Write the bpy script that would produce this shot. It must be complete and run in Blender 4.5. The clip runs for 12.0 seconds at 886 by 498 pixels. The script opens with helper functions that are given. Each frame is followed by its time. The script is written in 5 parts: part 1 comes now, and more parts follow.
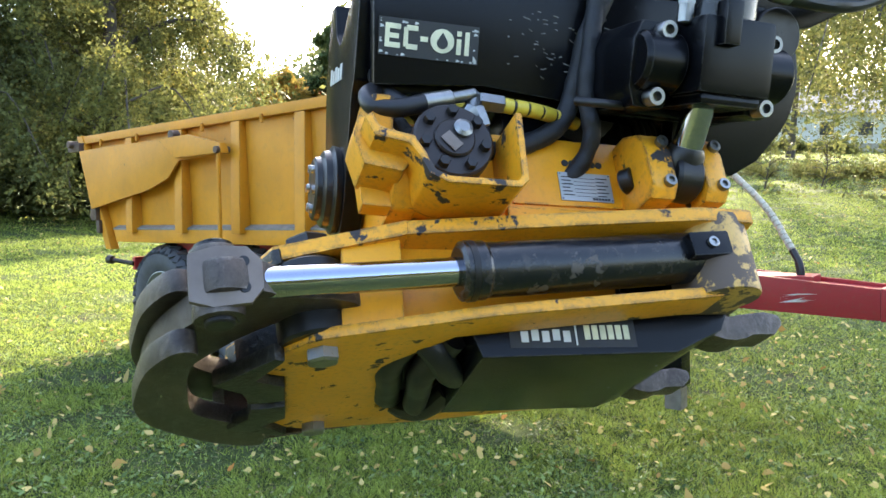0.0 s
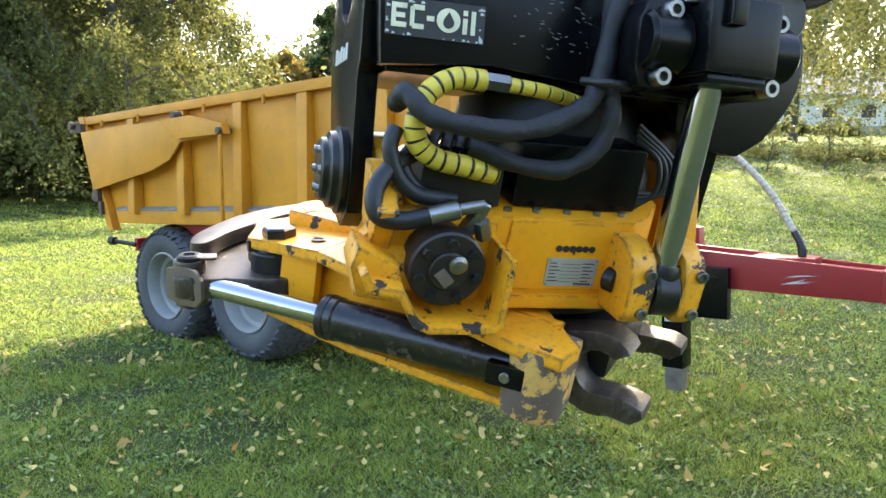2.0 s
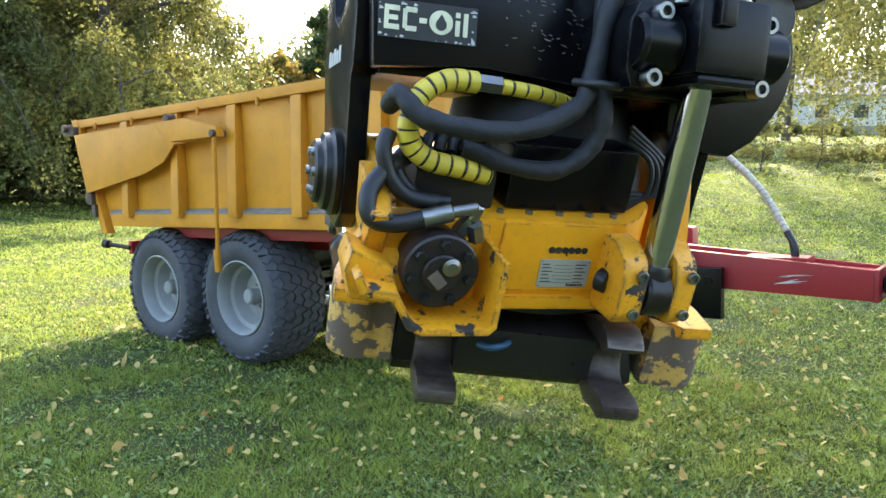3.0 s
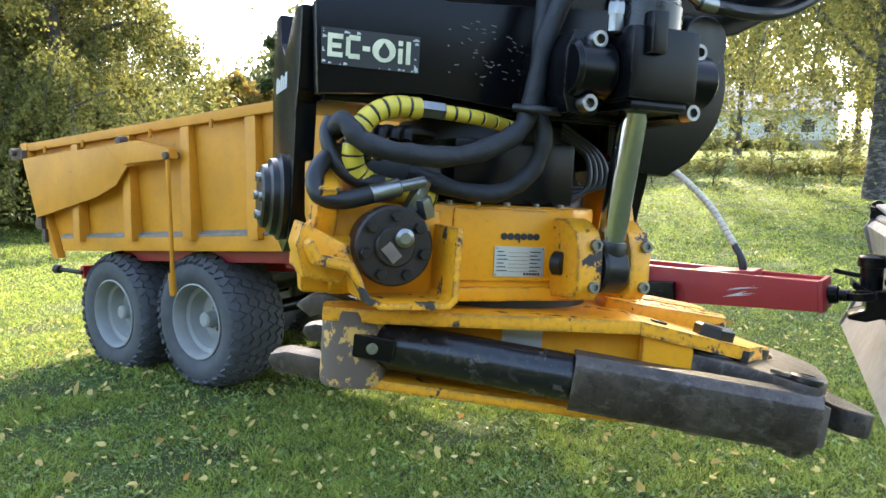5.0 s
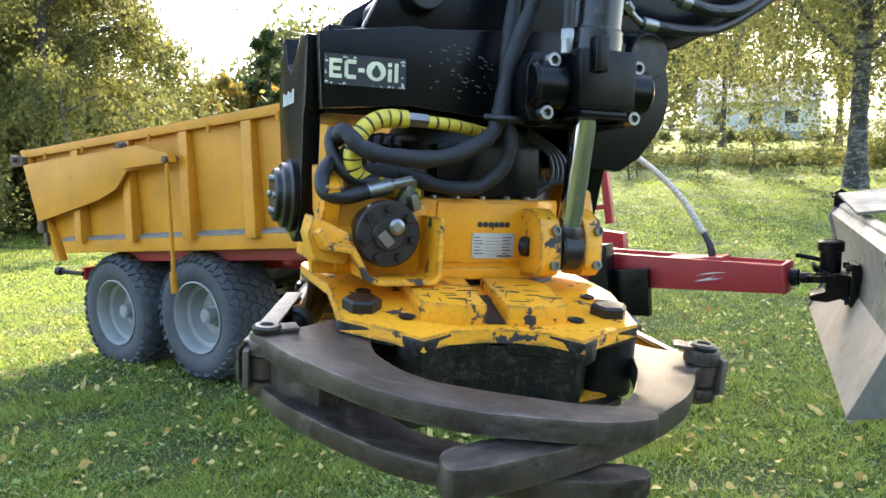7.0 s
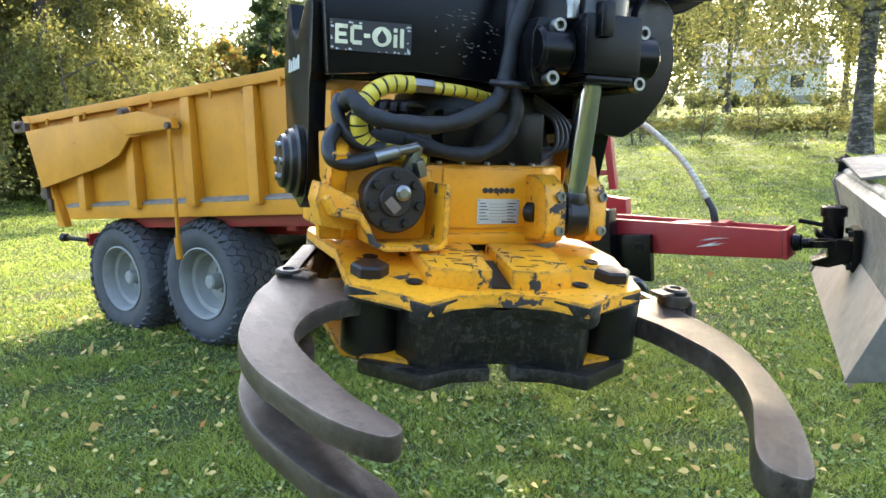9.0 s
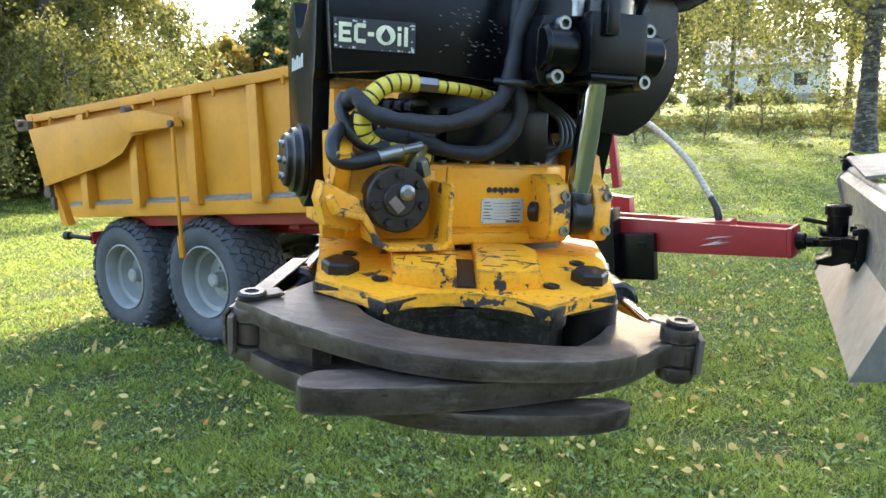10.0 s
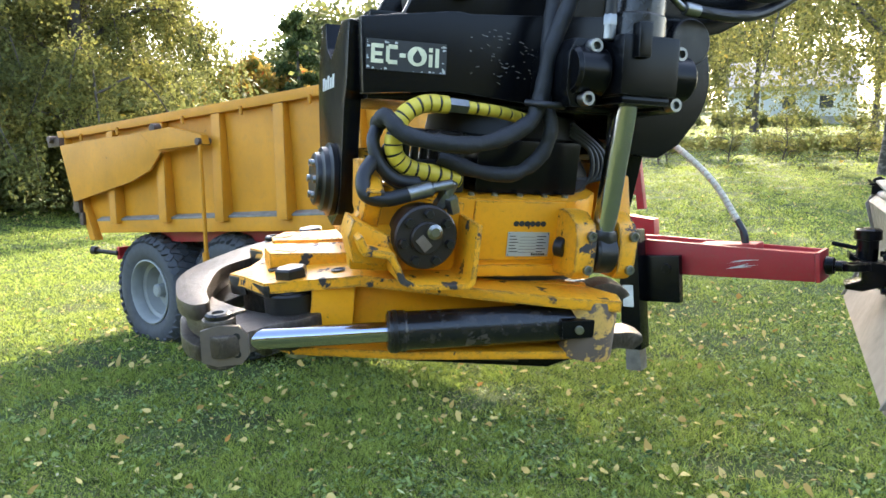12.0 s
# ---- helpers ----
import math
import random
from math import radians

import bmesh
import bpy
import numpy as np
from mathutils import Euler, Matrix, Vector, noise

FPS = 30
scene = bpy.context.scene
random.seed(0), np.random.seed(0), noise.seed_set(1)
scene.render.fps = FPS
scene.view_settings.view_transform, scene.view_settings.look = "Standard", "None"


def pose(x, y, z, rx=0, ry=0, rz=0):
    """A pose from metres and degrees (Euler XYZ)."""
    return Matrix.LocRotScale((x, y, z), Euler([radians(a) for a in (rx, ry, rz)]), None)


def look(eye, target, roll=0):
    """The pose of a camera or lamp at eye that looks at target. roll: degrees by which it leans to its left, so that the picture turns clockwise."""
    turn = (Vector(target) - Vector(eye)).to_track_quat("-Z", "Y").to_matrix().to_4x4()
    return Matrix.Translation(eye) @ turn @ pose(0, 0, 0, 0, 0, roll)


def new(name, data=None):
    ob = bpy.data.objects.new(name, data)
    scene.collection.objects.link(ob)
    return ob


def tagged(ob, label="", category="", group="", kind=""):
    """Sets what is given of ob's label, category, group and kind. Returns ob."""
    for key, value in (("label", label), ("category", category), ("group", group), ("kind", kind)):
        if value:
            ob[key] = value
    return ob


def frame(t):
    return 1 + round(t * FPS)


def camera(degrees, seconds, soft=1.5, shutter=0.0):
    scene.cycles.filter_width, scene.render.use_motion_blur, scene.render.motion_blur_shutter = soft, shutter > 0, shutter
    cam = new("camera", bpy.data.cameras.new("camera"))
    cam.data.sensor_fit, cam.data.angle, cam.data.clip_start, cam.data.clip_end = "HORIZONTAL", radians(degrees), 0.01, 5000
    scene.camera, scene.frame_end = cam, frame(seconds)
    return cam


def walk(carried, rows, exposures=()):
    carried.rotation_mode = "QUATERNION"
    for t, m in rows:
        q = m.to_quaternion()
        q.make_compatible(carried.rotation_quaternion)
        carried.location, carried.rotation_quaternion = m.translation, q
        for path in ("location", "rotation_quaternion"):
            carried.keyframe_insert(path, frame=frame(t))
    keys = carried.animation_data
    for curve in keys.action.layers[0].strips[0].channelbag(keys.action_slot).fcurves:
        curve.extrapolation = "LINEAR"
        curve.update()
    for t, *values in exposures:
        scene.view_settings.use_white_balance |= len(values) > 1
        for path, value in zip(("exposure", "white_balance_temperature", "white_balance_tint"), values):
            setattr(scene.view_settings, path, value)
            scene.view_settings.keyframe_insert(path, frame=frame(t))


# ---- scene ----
cam = camera(61.5, 12.0)
PATH = [
    (0, (0.057, 0.067, 1.713), (0.004, 2.054, 1.485), 1.0),
    (0.5, (0.055, 0.061, 1.709), (-0.003, 2.045, 1.465), 1.0),
    (1, (0.053, 0.056, 1.705), (-0.006, 2.039, 1.446), 1.1),
    (1.5, (0.052, 0.055, 1.709), (-0.006, 2.036, 1.439), 1.1),
    (2, (0.048, 0.058, 1.709), (-0.006, 2.038, 1.434), 1.1),
    (2.5, (0.049, 0.055, 1.708), (0.0, 2.035, 1.435), 1.0),
    (4.5, (0.068, 0.035, 1.715), (0.093, 2.02, 1.472), 0.4),
    (5, (0.079, 0.027, 1.721), (0.141, 2.014, 1.498), 0.2),
    (5.5, (0.087, -0.02, 1.729), (0.18, 1.967, 1.521), -0.1),
    (6, (0.116, -0.153, 1.731), (0.223, 1.833, 1.528), -0.4),
    (6.5, (0.101, -0.237, 1.727), (0.203, 1.749, 1.516), -0.7),
    (7, (0.079, -0.254, 1.728), (0.168, 1.731, 1.498), -0.9),
    (9, (0.07, -0.274, 1.729), (0.151, 1.699, 1.409), -1.0),
    (9.5, (0.064, -0.27, 1.731), (0.144, 1.702, 1.405), -1.0),
    (10, (0.067, -0.267, 1.731), (0.141, 1.705, 1.406), -1.0),
    (10.5, (0.068, -0.27, 1.734), (0.132, 1.703, 1.414), -0.9),
    (11, (0.066, -0.27, 1.734), (0.115, 1.704, 1.419), -0.8),
    (11.5, (0.058, -0.266, 1.733), (0.091, 1.71, 1.43), -0.7),
    (12, (0.049, -0.264, 1.734), (0.069, 1.718, 1.46), -0.5),
]
walk(cam, [(t, look(eye, target, roll)) for t, eye, target, roll in PATH])

# ---- light ----
SUN_AZ, SUN_EL = 18.0, 32.0          # degrees clockwise from +y, and above the horizon
world = bpy.data.worlds.new("sky")
scene.world = world
world.use_nodes = True
wn = world.node_tree.nodes
sky = wn.new("ShaderNodeTexSky")
sky.sky_type, sky.sun_disc = "NISHITA", False
sky.sun_elevation, sky.sun_rotation = radians(SUN_EL), radians(SUN_AZ)
sky.air_density, sky.dust_density, sky.ozone_density = 1.0, 2.5, 1.0
wn["Background"].inputs[1].default_value = 0.15
world.node_tree.links.new(sky.outputs[0], wn["Background"].inputs[0])
sun = new("sun", bpy.data.lights.new("sun", "SUN"))
sun.data.energy, sun.data.angle, sun.data.color = 2.7, radians(0.6), (1.0, 0.87, 0.62)
sd = Vector((math.sin(radians(SUN_AZ)) * math.cos(radians(SUN_EL)), math.cos(radians(SUN_AZ)) * math.cos(radians(SUN_EL)), math.sin(radians(SUN_EL))))
sun.matrix_world = look(sd * 60, (0, 0, 0))
scene.view_settings.exposure = 2.98
scene.view_settings.use_white_balance = True
scene.view_settings.white_balance_temperature, scene.view_settings.white_balance_tint = 6600, 10


# ---- materials ----
def material(name):
    m = bpy.data.materials.new(name)
    m.use_nodes = True
    nt = m.node_tree
    return m, nt, nt.nodes["Principled BSDF"]


def node(nt, kind, **inputs):
    n = nt.nodes.new(kind)
    for k, v in inputs.items():
        n.inputs[k].default_value = v
    return n


def noise_tex(nt, scale, detail=4.0, rough=0.6, coord="Object", stretch=None):
    tc = nt.nodes.new("ShaderNodeTexCoord")
    n = nt.nodes.new("ShaderNodeTexNoise")
    n.inputs["Scale"].default_value, n.inputs["Detail"].default_value, n.inputs["Roughness"].default_value = scale, detail, rough
    if stretch:
        mp = nt.nodes.new("ShaderNodeMapping")
        mp.inputs["Scale"].default_value = stretch
        nt.links.new(tc.outputs[coord], mp.inputs[0])
        nt.links.new(mp.outputs[0], n.inputs["Vector"])
    else:
        nt.links.new(tc.outputs[coord], n.inputs["Vector"])
    return n


def ramp(nt, src, stops):
    r = nt.nodes.new("ShaderNodeValToRGB")
    els = r.color_ramp.elements
    while len(els) < len(stops):
        els.new(0.5)
    for e, (p, col) in zip(els, stops):
        e.position = p
        e.color = (*col, 1) if not isinstance(col, (int, float)) else (col, col, col, 1)
    nt.links.new(src, r.inputs[0])
    return r


def mix(nt, fac, a, b, blend="MIX"):
    m = nt.nodes.new("ShaderNodeMix")
    m.data_type, m.blend_type = "RGBA", blend
    for sock, v in ((m.inputs[0], fac), (m.inputs[6], a), (m.inputs[7], b)):
        if hasattr(v, "links"):
            nt.links.new(v, sock)
        elif isinstance(v, (int, float)):
            sock.default_value = v if sock == m.inputs[0] else (v, v, v, 1)
        else:
            sock.default_value = (*v, 1)
    return m.outputs[2]


def bump(nt, bsdf, src, strength=0.3, dist=0.01):
    b = nt.nodes.new("ShaderNodeBump")
    b.inputs["Strength"].default_value, b.inputs["Distance"].default_value = strength, dist
    nt.links.new(src, b.inputs["Height"])
    nt.links.new(b.outputs[0], bsdf.inputs["Normal"])


def edge_mask(nt, radius=0.008):
    """White along the worn edges of a part."""
    bv = nt.nodes.new("ShaderNodeBevel")
    bv.samples = 4
    bv.inputs["Radius"].default_value = radius
    geo = nt.nodes.new("ShaderNodeNewGeometry")
    dot = nt.nodes.new("ShaderNodeVectorMath")
    dot.operation = "DOT_PRODUCT"
    nt.links.new(bv.outputs[0], dot.inputs[0])
    nt.links.new(geo.outputs["Normal"], dot.inputs[1])
    return ramp(nt, dot.outputs["Value"], [(0.80, 1.0), (0.985, 0.0)]).outputs[0]


def painted(name, col, rough=0.35, chip=(0.05, 0.035, 0.028), chips=0.62, wear=0.008, dirt=0.35, dirt_col=(0.12, 0.09, 0.06), scale=14, spec=0.5, relief=0.12):
    """Worn machine paint: chips of dark steel on the edges and in patches, and a film of dirt."""
    m, nt, b = material(name)
    b.inputs["Specular IOR Level"].default_value = spec
    big, fine, frayed = noise_tex(nt, scale, 6, 0.65), noise_tex(nt, scale * 5, 5, 0.7), noise_tex(nt, scale * 1.6, 9, 0.75)
    film = noise_tex(nt, 2.5, 5, 0.6)
    vary = mix(nt, ramp(nt, film.outputs[0], [(0.35, 0.0), (0.75, 1.0)]).outputs[0], col, [c * 0.72 for c in col])
    soiled = mix(nt, ramp(nt, fine.outputs[0], [(0.5, 0.0), (0.8, dirt)]).outputs[0], vary, dirt_col)
    patch = ramp(nt, big.outputs[0], [(chips, 0.0), (chips + 0.025, 1.0)]).outputs[0]
    mask = patch
    if wear:
        e = edge_mask(nt, wear)
        em = nt.nodes.new("ShaderNodeMath")
        em.operation = "MULTIPLY"
        nt.links.new(e, em.inputs[0])
        nt.links.new(ramp(nt, frayed.outputs[0], [(0.44, 0.0), (0.53, 1.0)]).outputs[0], em.inputs[1])
        mx = nt.nodes.new("ShaderNodeMath")
        mx.operation = "MAXIMUM"
        nt.links.new(em.outputs[0], mx.inputs[0])
        nt.links.new(patch, mx.inputs[1])
        mask = mx.outputs[0]
    nt.links.new(mix(nt, mask, soiled, chip), b.inputs["Base Color"])
    rg = mix(nt, mask, rough, min(1.0, rough + 0.3))
    nt.links.new(rg, b.inputs["Roughness"])
    bump(nt, b, fine.outputs[0], relief, 0.003)
    return m


def metal(name, col, rough, metallic=1.0, scale=30, spread=0.5, stretch=None, bumps=0.15, dirt=None):
    m, nt, b = material(name)
    n, f = noise_tex(nt, scale, 6, 0.7, stretch=stretch), noise_tex(nt, 5, 5, 0.65)
    c = mix(nt, ramp(nt, f.outputs[0], [(0.3, 0.0), (0.7, 1.0)]).outputs[0], col, dirt or [v * spread for v in col])
    nt.links.new(c, b.inputs["Base Color"])
    r = ramp(nt, n.outputs[0], [(0.25, max(0.03, rough * 0.6)), (0.8, min(1.0, rough * 1.5))])
    nt.links.new(r.outputs[0], b.inputs["Roughness"])
    b.inputs["Metallic"].default_value = metallic
    bump(nt, b, n.outputs[0], bumps, 0.002)
    return m


def plain(name, col, rough=0.6, scale=20, amount=0.25, bumps=0.15):
    m, nt, b = material(name)
    n, f = noise_tex(nt, scale, 6, 0.65), noise_tex(nt, scale / 6, 4, 0.6)
    mid = mix(nt, ramp(nt, n.outputs[0], [(0.3, 0.0), (0.75, 1.0)]).outputs[0], col, [c * (1 - amount) for c in col])
    nt.links.new(mix(nt, ramp(nt, f.outputs[0], [(0.4, 0.0), (0.8, 0.6)]).outputs[0], mid, [c * (1 + amount) for c in col]), b.inputs["Base Color"])
    b.inputs["Roughness"].default_value = rough
    bump(nt, b, n.outputs[0], bumps, 0.003)
    return m


def scraped_steel():
    """Dark brown claw steel, polished pale by use on top of scratches and rubbed edges."""
    m, nt, b = material("scraped_steel")
    soft, fine, lines = noise_tex(nt, 5.5, 10, 0.74), noise_tex(nt, 38, 8, 0.8), noise_tex(nt, 26, 7, 0.7, stretch=(0.35, 1.6, 1.0))
    base = mix(nt, ramp(nt, soft.outputs[0], [(0.34, 0.0), (0.66, 1.0)]).outputs[0], (0.022, 0.016, 0.013), (0.105, 0.083, 0.067))
    base = mix(nt, ramp(nt, lines.outputs[0], [(0.52, 0.0), (0.66, 0.7)]).outputs[0], base, (0.15, 0.125, 0.105))
    base = mix(nt, ramp(nt, fine.outputs[0], [(0.54, 0.0), (0.66, 0.75)]).outputs[0], base, (0.012, 0.010, 0.009))
    rub = nt.nodes.new("ShaderNodeMath")
    rub.operation = "MULTIPLY"
    nt.links.new(edge_mask(nt, 0.012), rub.inputs[0])
    nt.links.new(ramp(nt, lines.outputs[0], [(0.42, 0.0), (0.60, 0.8)]).outputs[0], rub.inputs[1])
    nt.links.new(mix(nt, rub.outputs[0], base, (0.24, 0.205, 0.175)), b.inputs["Base Color"])
    nt.links.new(ramp(nt, lines.outputs[0], [(0.3, 0.26), (0.75, 0.52)]).outputs[0], b.inputs["Roughness"])
    b.inputs["Metallic"].default_value = 0.45
    bump(nt, b, mix(nt, 0.5, fine.outputs[0], soft.outputs[0]), 0.6, 0.008)
    return m


YELLOW = painted("yellow_paint", (0.88, 0.37, 0.010), 0.36, chips=0.69, dirt=0.2, spec=0.4)
YELLOW_WORN = painted("worn_yellow_paint", (0.86, 0.37, 0.012), 0.40, chip=(0.035, 0.028, 0.026), chips=0.60, wear=0.014, dirt=0.5, scale=18)
MOUNT = painted("scuffed_yellow_paint", (0.62, 0.36, 0.09), 0.5, chip=(0.115, 0.082, 0.062), chips=0.46, wear=0.02, dirt=0.8, dirt_col=(0.09, 0.065, 0.05), scale=15)
TRAILER = painted("faded_yellow_paint", (0.64, 0.265, 0.014), 0.5, chip=(0.16, 0.06, 0.03), chips=0.70, wear=0.01, dirt=0.3, dirt_col=(0.2, 0.12, 0.06), scale=5, spec=0.3)
RED = painted("red_paint", (0.36, 0.018, 0.026), 0.42, chip=(0.10, 0.05, 0.045), chips=0.71, wear=0.008, dirt=0.3, scale=8)
BLACK = painted("black_paint", (0.003, 0.0033, 0.0045), 0.25, chip=(0.06, 0.055, 0.05), chips=0.72, wear=0.004, dirt=0.08, dirt_col=(0.04, 0.036, 0.032), scale=16, spec=0.2, relief=0.06)
BLACK_MATT = plain("matt_black", (0.006, 0.006, 0.007), 0.5, 30, 0.4)
CYL = painted("greasy_black_paint", (0.006, 0.007, 0.009), 0.25, chip=(0.075, 0.060, 0.050), chips=0.575, wear=0.006, dirt=0.5, dirt_col=(0.09, 0.07, 0.055), scale=10)
CHROME = metal("chrome_rod", (0.40, 0.42, 0.50), 0.12, 1.0, 60, 0.8, (1, 1, 0.05), 0.03)
BOLT = metal("zinc_bolt", (0.34, 0.34, 0.33), 0.36, 1.0, 80, 0.45)
CLAW = scraped_steel()
RUSTY = metal("rusty_steel", (0.13, 0.085, 0.06), 0.6, 0.4, 25, 0.5, None, 0.4, dirt=(0.05, 0.035, 0.03))
COVER = metal("rubbed_cover_steel", (0.21, 0.165, 0.135), 0.5, 0.35, 22, 0.5, None, 0.3)
GREASY = metal("greasy_steel", (0.020, 0.018, 0.017), 0.36, 0.3, 18, 0.5, None, 0.5)
PAD = painted("scuffed_black_rubber", (0.007, 0.0065, 0.006), 0.38, chip=(0.040, 0.035, 0.028), chips=0.60, wear=0.006, dirt=0.95, dirt_col=(0.085, 0.070, 0.050), scale=14, spec=0.4, relief=0.9)
MOTOR = metal("oily_motor_steel", (0.034, 0.025, 0.022), 0.4, 0.3, 25, 0.5, None, 0.3, dirt=(0.014, 0.012, 0.012))
GREY = metal("grey_dusty_steel", (0.24, 0.225, 0.20), 0.55, 0.3, 20, 0.55, None, 0.2)
DUSTY = plain("dried_mud_steel", (0.33, 0.27, 0.20), 0.75, 14, 0.3, 0.3)
HOSE = plain("rubber_hose", (0.009, 0.009, 0.011), 0.45, 60, 0.4, 0.2)
SLEEVE = plain("woven_hose_sleeve", (0.009, 0.010, 0.013), 0.6, 120, 0.5, 0.6)
GUARD = plain("yellow_hose_guard", (0.62, 0.47, 0.045), 0.42, 30, 0.35)
IVORY = plain("ivory_hose_guard", (0.50, 0.46, 0.36), 0.5, 30, 0.25)
TYRE = plain("dusty_rubber", (0.062, 0.066, 0.074), 0.75, 16, 0.45, 0.4)
RIM = plain("grey_rim_paint", (0.27, 0.275, 0.26), 0.5, 10, 0.2)
LABEL = metal("aluminium_plate", (0.56, 0.57, 0.56), 0.4, 0.6, 40, 0.9)
INK = plain("black_print", (0.02, 0.02, 0.02), 0.5)
PALE = plain("pale_print", (0.76, 0.73, 0.50), 0.5, 40, 0.3)
WHITE = plain("scuffed_white_print", (0.62, 0.62, 0.58), 0.55, 30, 0.3)


# ---- mesh helpers ----
def part(name, bm, mat, parent=None, label="", smooth=30):
    me = bpy.data.meshes.new(name)
    bmesh.ops.recalc_face_normals(bm, faces=bm.faces)
    bm.to_mesh(me)
    bm.free()
    if smooth:
        for p in me.polygons:
            p.use_smooth = True
        me.set_sharp_from_angle(angle=radians(smooth))
    me.materials.append(mat)
    ob = new(name, me)
    if parent is not None:
        ob.parent = parent
    if label:
        ob["label"] = label
    return ob


def bevelled(bm, faces, width, seg=2):
    if width <= 0:
        return
    edges = {e for f in faces for e in f.edges if e.is_manifold and e.calc_face_angle(0) > 0.5}
    bmesh.ops.bevel(bm, geom=list(edges), offset=width, segments=seg, affect="EDGES", profile=0.7, clamp_overlap=True)


def box(bm, lo, hi, bev=0.004, m=None):
    vs = [bm.verts.new((x, y, z)) for x in (lo[0], hi[0]) for y in (lo[1], hi[1]) for z in (lo[2], hi[2])]
    fs = [bm.faces.new([vs[i] for i in q]) for q in ((0, 1, 3, 2), (4, 6, 7, 5), (0, 4, 5, 1), (2, 3, 7, 6), (0, 2, 6, 4), (1, 5, 7, 3))]
    if m is not None:
        bmesh.ops.transform(bm, matrix=m, verts=vs)
    bmesh.ops.recalc_face_normals(bm, faces=fs)
    bevelled(bm, fs, bev)
    return bm


def prism(bm, pts, a, b, axis="z", bev=0.004, m=None):
    """The outline pts, pushed from a to b along an axis; x: pts are (y, z), y: (x, z), z: (x, y)."""
    put = {"x": lambda p, h: (h, p[0], p[1]), "y": lambda p, h: (p[0], h, p[1]), "z": lambda p, h: (p[0], p[1], h)}[axis]
    lo = [bm.verts.new(put(p, a)) for p in pts]
    hi = [bm.verts.new(put(p, b)) for p in pts]
    n = len(pts)
    fs = [bm.faces.new(lo), bm.faces.new(hi[::-1])]
    fs += [bm.faces.new((lo[i], lo[(i + 1) % n], hi[(i + 1) % n], hi[i])) for i in range(n)]
    if m is not None:
        bmesh.ops.transform(bm, matrix=m, verts=lo + hi)
    bmesh.ops.recalc_face_normals(bm, faces=fs)
    bevelled(bm, fs, bev)
    return bm


def lathe(bm, profile, seg=32, m=None, closed=True):
    """profile: (radius, height) pairs turned about z."""
    rings = []
    for r, h in profile:
        rings.append([bm.verts.new((r * math.cos(2 * math.pi * i / seg), r * math.sin(2 * math.pi * i / seg), h)) for i in range(seg)])
    for a, b in zip(rings, rings[1:]):
        for i in range(seg):
            bm.faces.new((a[i], a[(i + 1) % seg], b[(i + 1) % seg], b[i]))
    if closed:
        bm.faces.new(rings[0][::-1])
        bm.faces.new(rings[-1])
    if m is not None:
        bmesh.ops.transform(bm, matrix=m, verts=[v for r in rings for v in r])
    return bm


def along(p0, p1):
    """The pose at p0 whose z axis points at p1."""
    d = Vector(p1) - Vector(p0)
    return Matrix.Translation(p0) @ d.to_track_quat("Z", "Y").to_matrix().to_4x4()


def rod(bm, p0, p1, r, seg=24, bev=0.003):
    n = (Vector(p1) - Vector(p0)).length
    return lathe(bm, [(r - bev, 0), (r, bev), (r, n - bev), (r - bev, n)], seg, along(p0, p1))


def hexhead(bm, p0, p1, r):
    n = (Vector(p1) - Vector(p0)).length
    return lathe(bm, [(r, 0), (r, n * 0.8), (r * 0.86, n)], 6, along(p0, p1))


def sockethead(bm, p0, p1, r):
    n = (Vector(p1) - Vector(p0)).length
    return lathe(bm, [(r, 0), (r, n * 0.92), (r * 0.93, n), (r * 0.55, n), (r * 0.5, n * 0.5)], 20, along(p0, p1))


def smooth_path(pts, n=10):
    """A round curve through the points."""
    p = [Vector(q) for q in pts]
    p = [2 * p[0] - p[1]] + p + [2 * p[-1] - p[-2]]
    out = []
    for i in range(1, len(p) - 2):
        for k in range(n):
            t = k / n
            out.append(0.5 * (2 * p[i] + (p[i + 1] - p[i - 1]) * t + (2 * p[i - 1] - 5 * p[i] + 4 * p[i + 1] - p[i + 2]) * t * t + (3 * p[i] - p[i - 1] - 3 * p[i + 1] + p[i + 2]) * t ** 3))
    return out + [p[-2]]


def tube(bm, path, r, seg=12, ripple=0.0, caps=True):
    """r: a radius or a function of the share of the way."""
    rings, n = [], len(path)
    side = None
    for i, p in enumerate(path):
        d = (path[min(i + 1, n - 1)] - path[max(i - 1, 0)]).normalized()
        side = d.orthogonal() if side is None else (side - d * side.dot(d))
        side.normalize()
        up = d.cross(side)
        rr = r(i / (n - 1)) if callable(r) else r
        rings.append([bm.verts.new(p + (side * math.cos(a) + up * math.sin(a)) * rr * (1 + ripple * noise.noise(p * 60 + Vector((a, 0, 0))))) for a in (2 * math.pi * k / seg for k in range(seg))])
    for a, b in zip(rings, rings[1:]):
        for i in range(seg):
            bm.faces.new((a[i], a[(i + 1) % seg], b[(i + 1) % seg], b[i]))
    if caps:
        bm.faces.new(rings[0][::-1])
        bm.faces.new(rings[-1])
    return bm


def grooved(n, deep):
    """Radius of a spiral guard: n wraps with dark gaps between them."""
    return lambda s: 1.0 if (s * n) % 1.0 < 0.8 else deep


def B():
    return bmesh.new()


def thing(name, label, category, m=None, group="", kind=""):
    ob = new(name)
    ob.empty_display_size = 0.1
    if m is not None:
        ob.matrix_world = m
    return tagged(ob, label, category, group, kind)


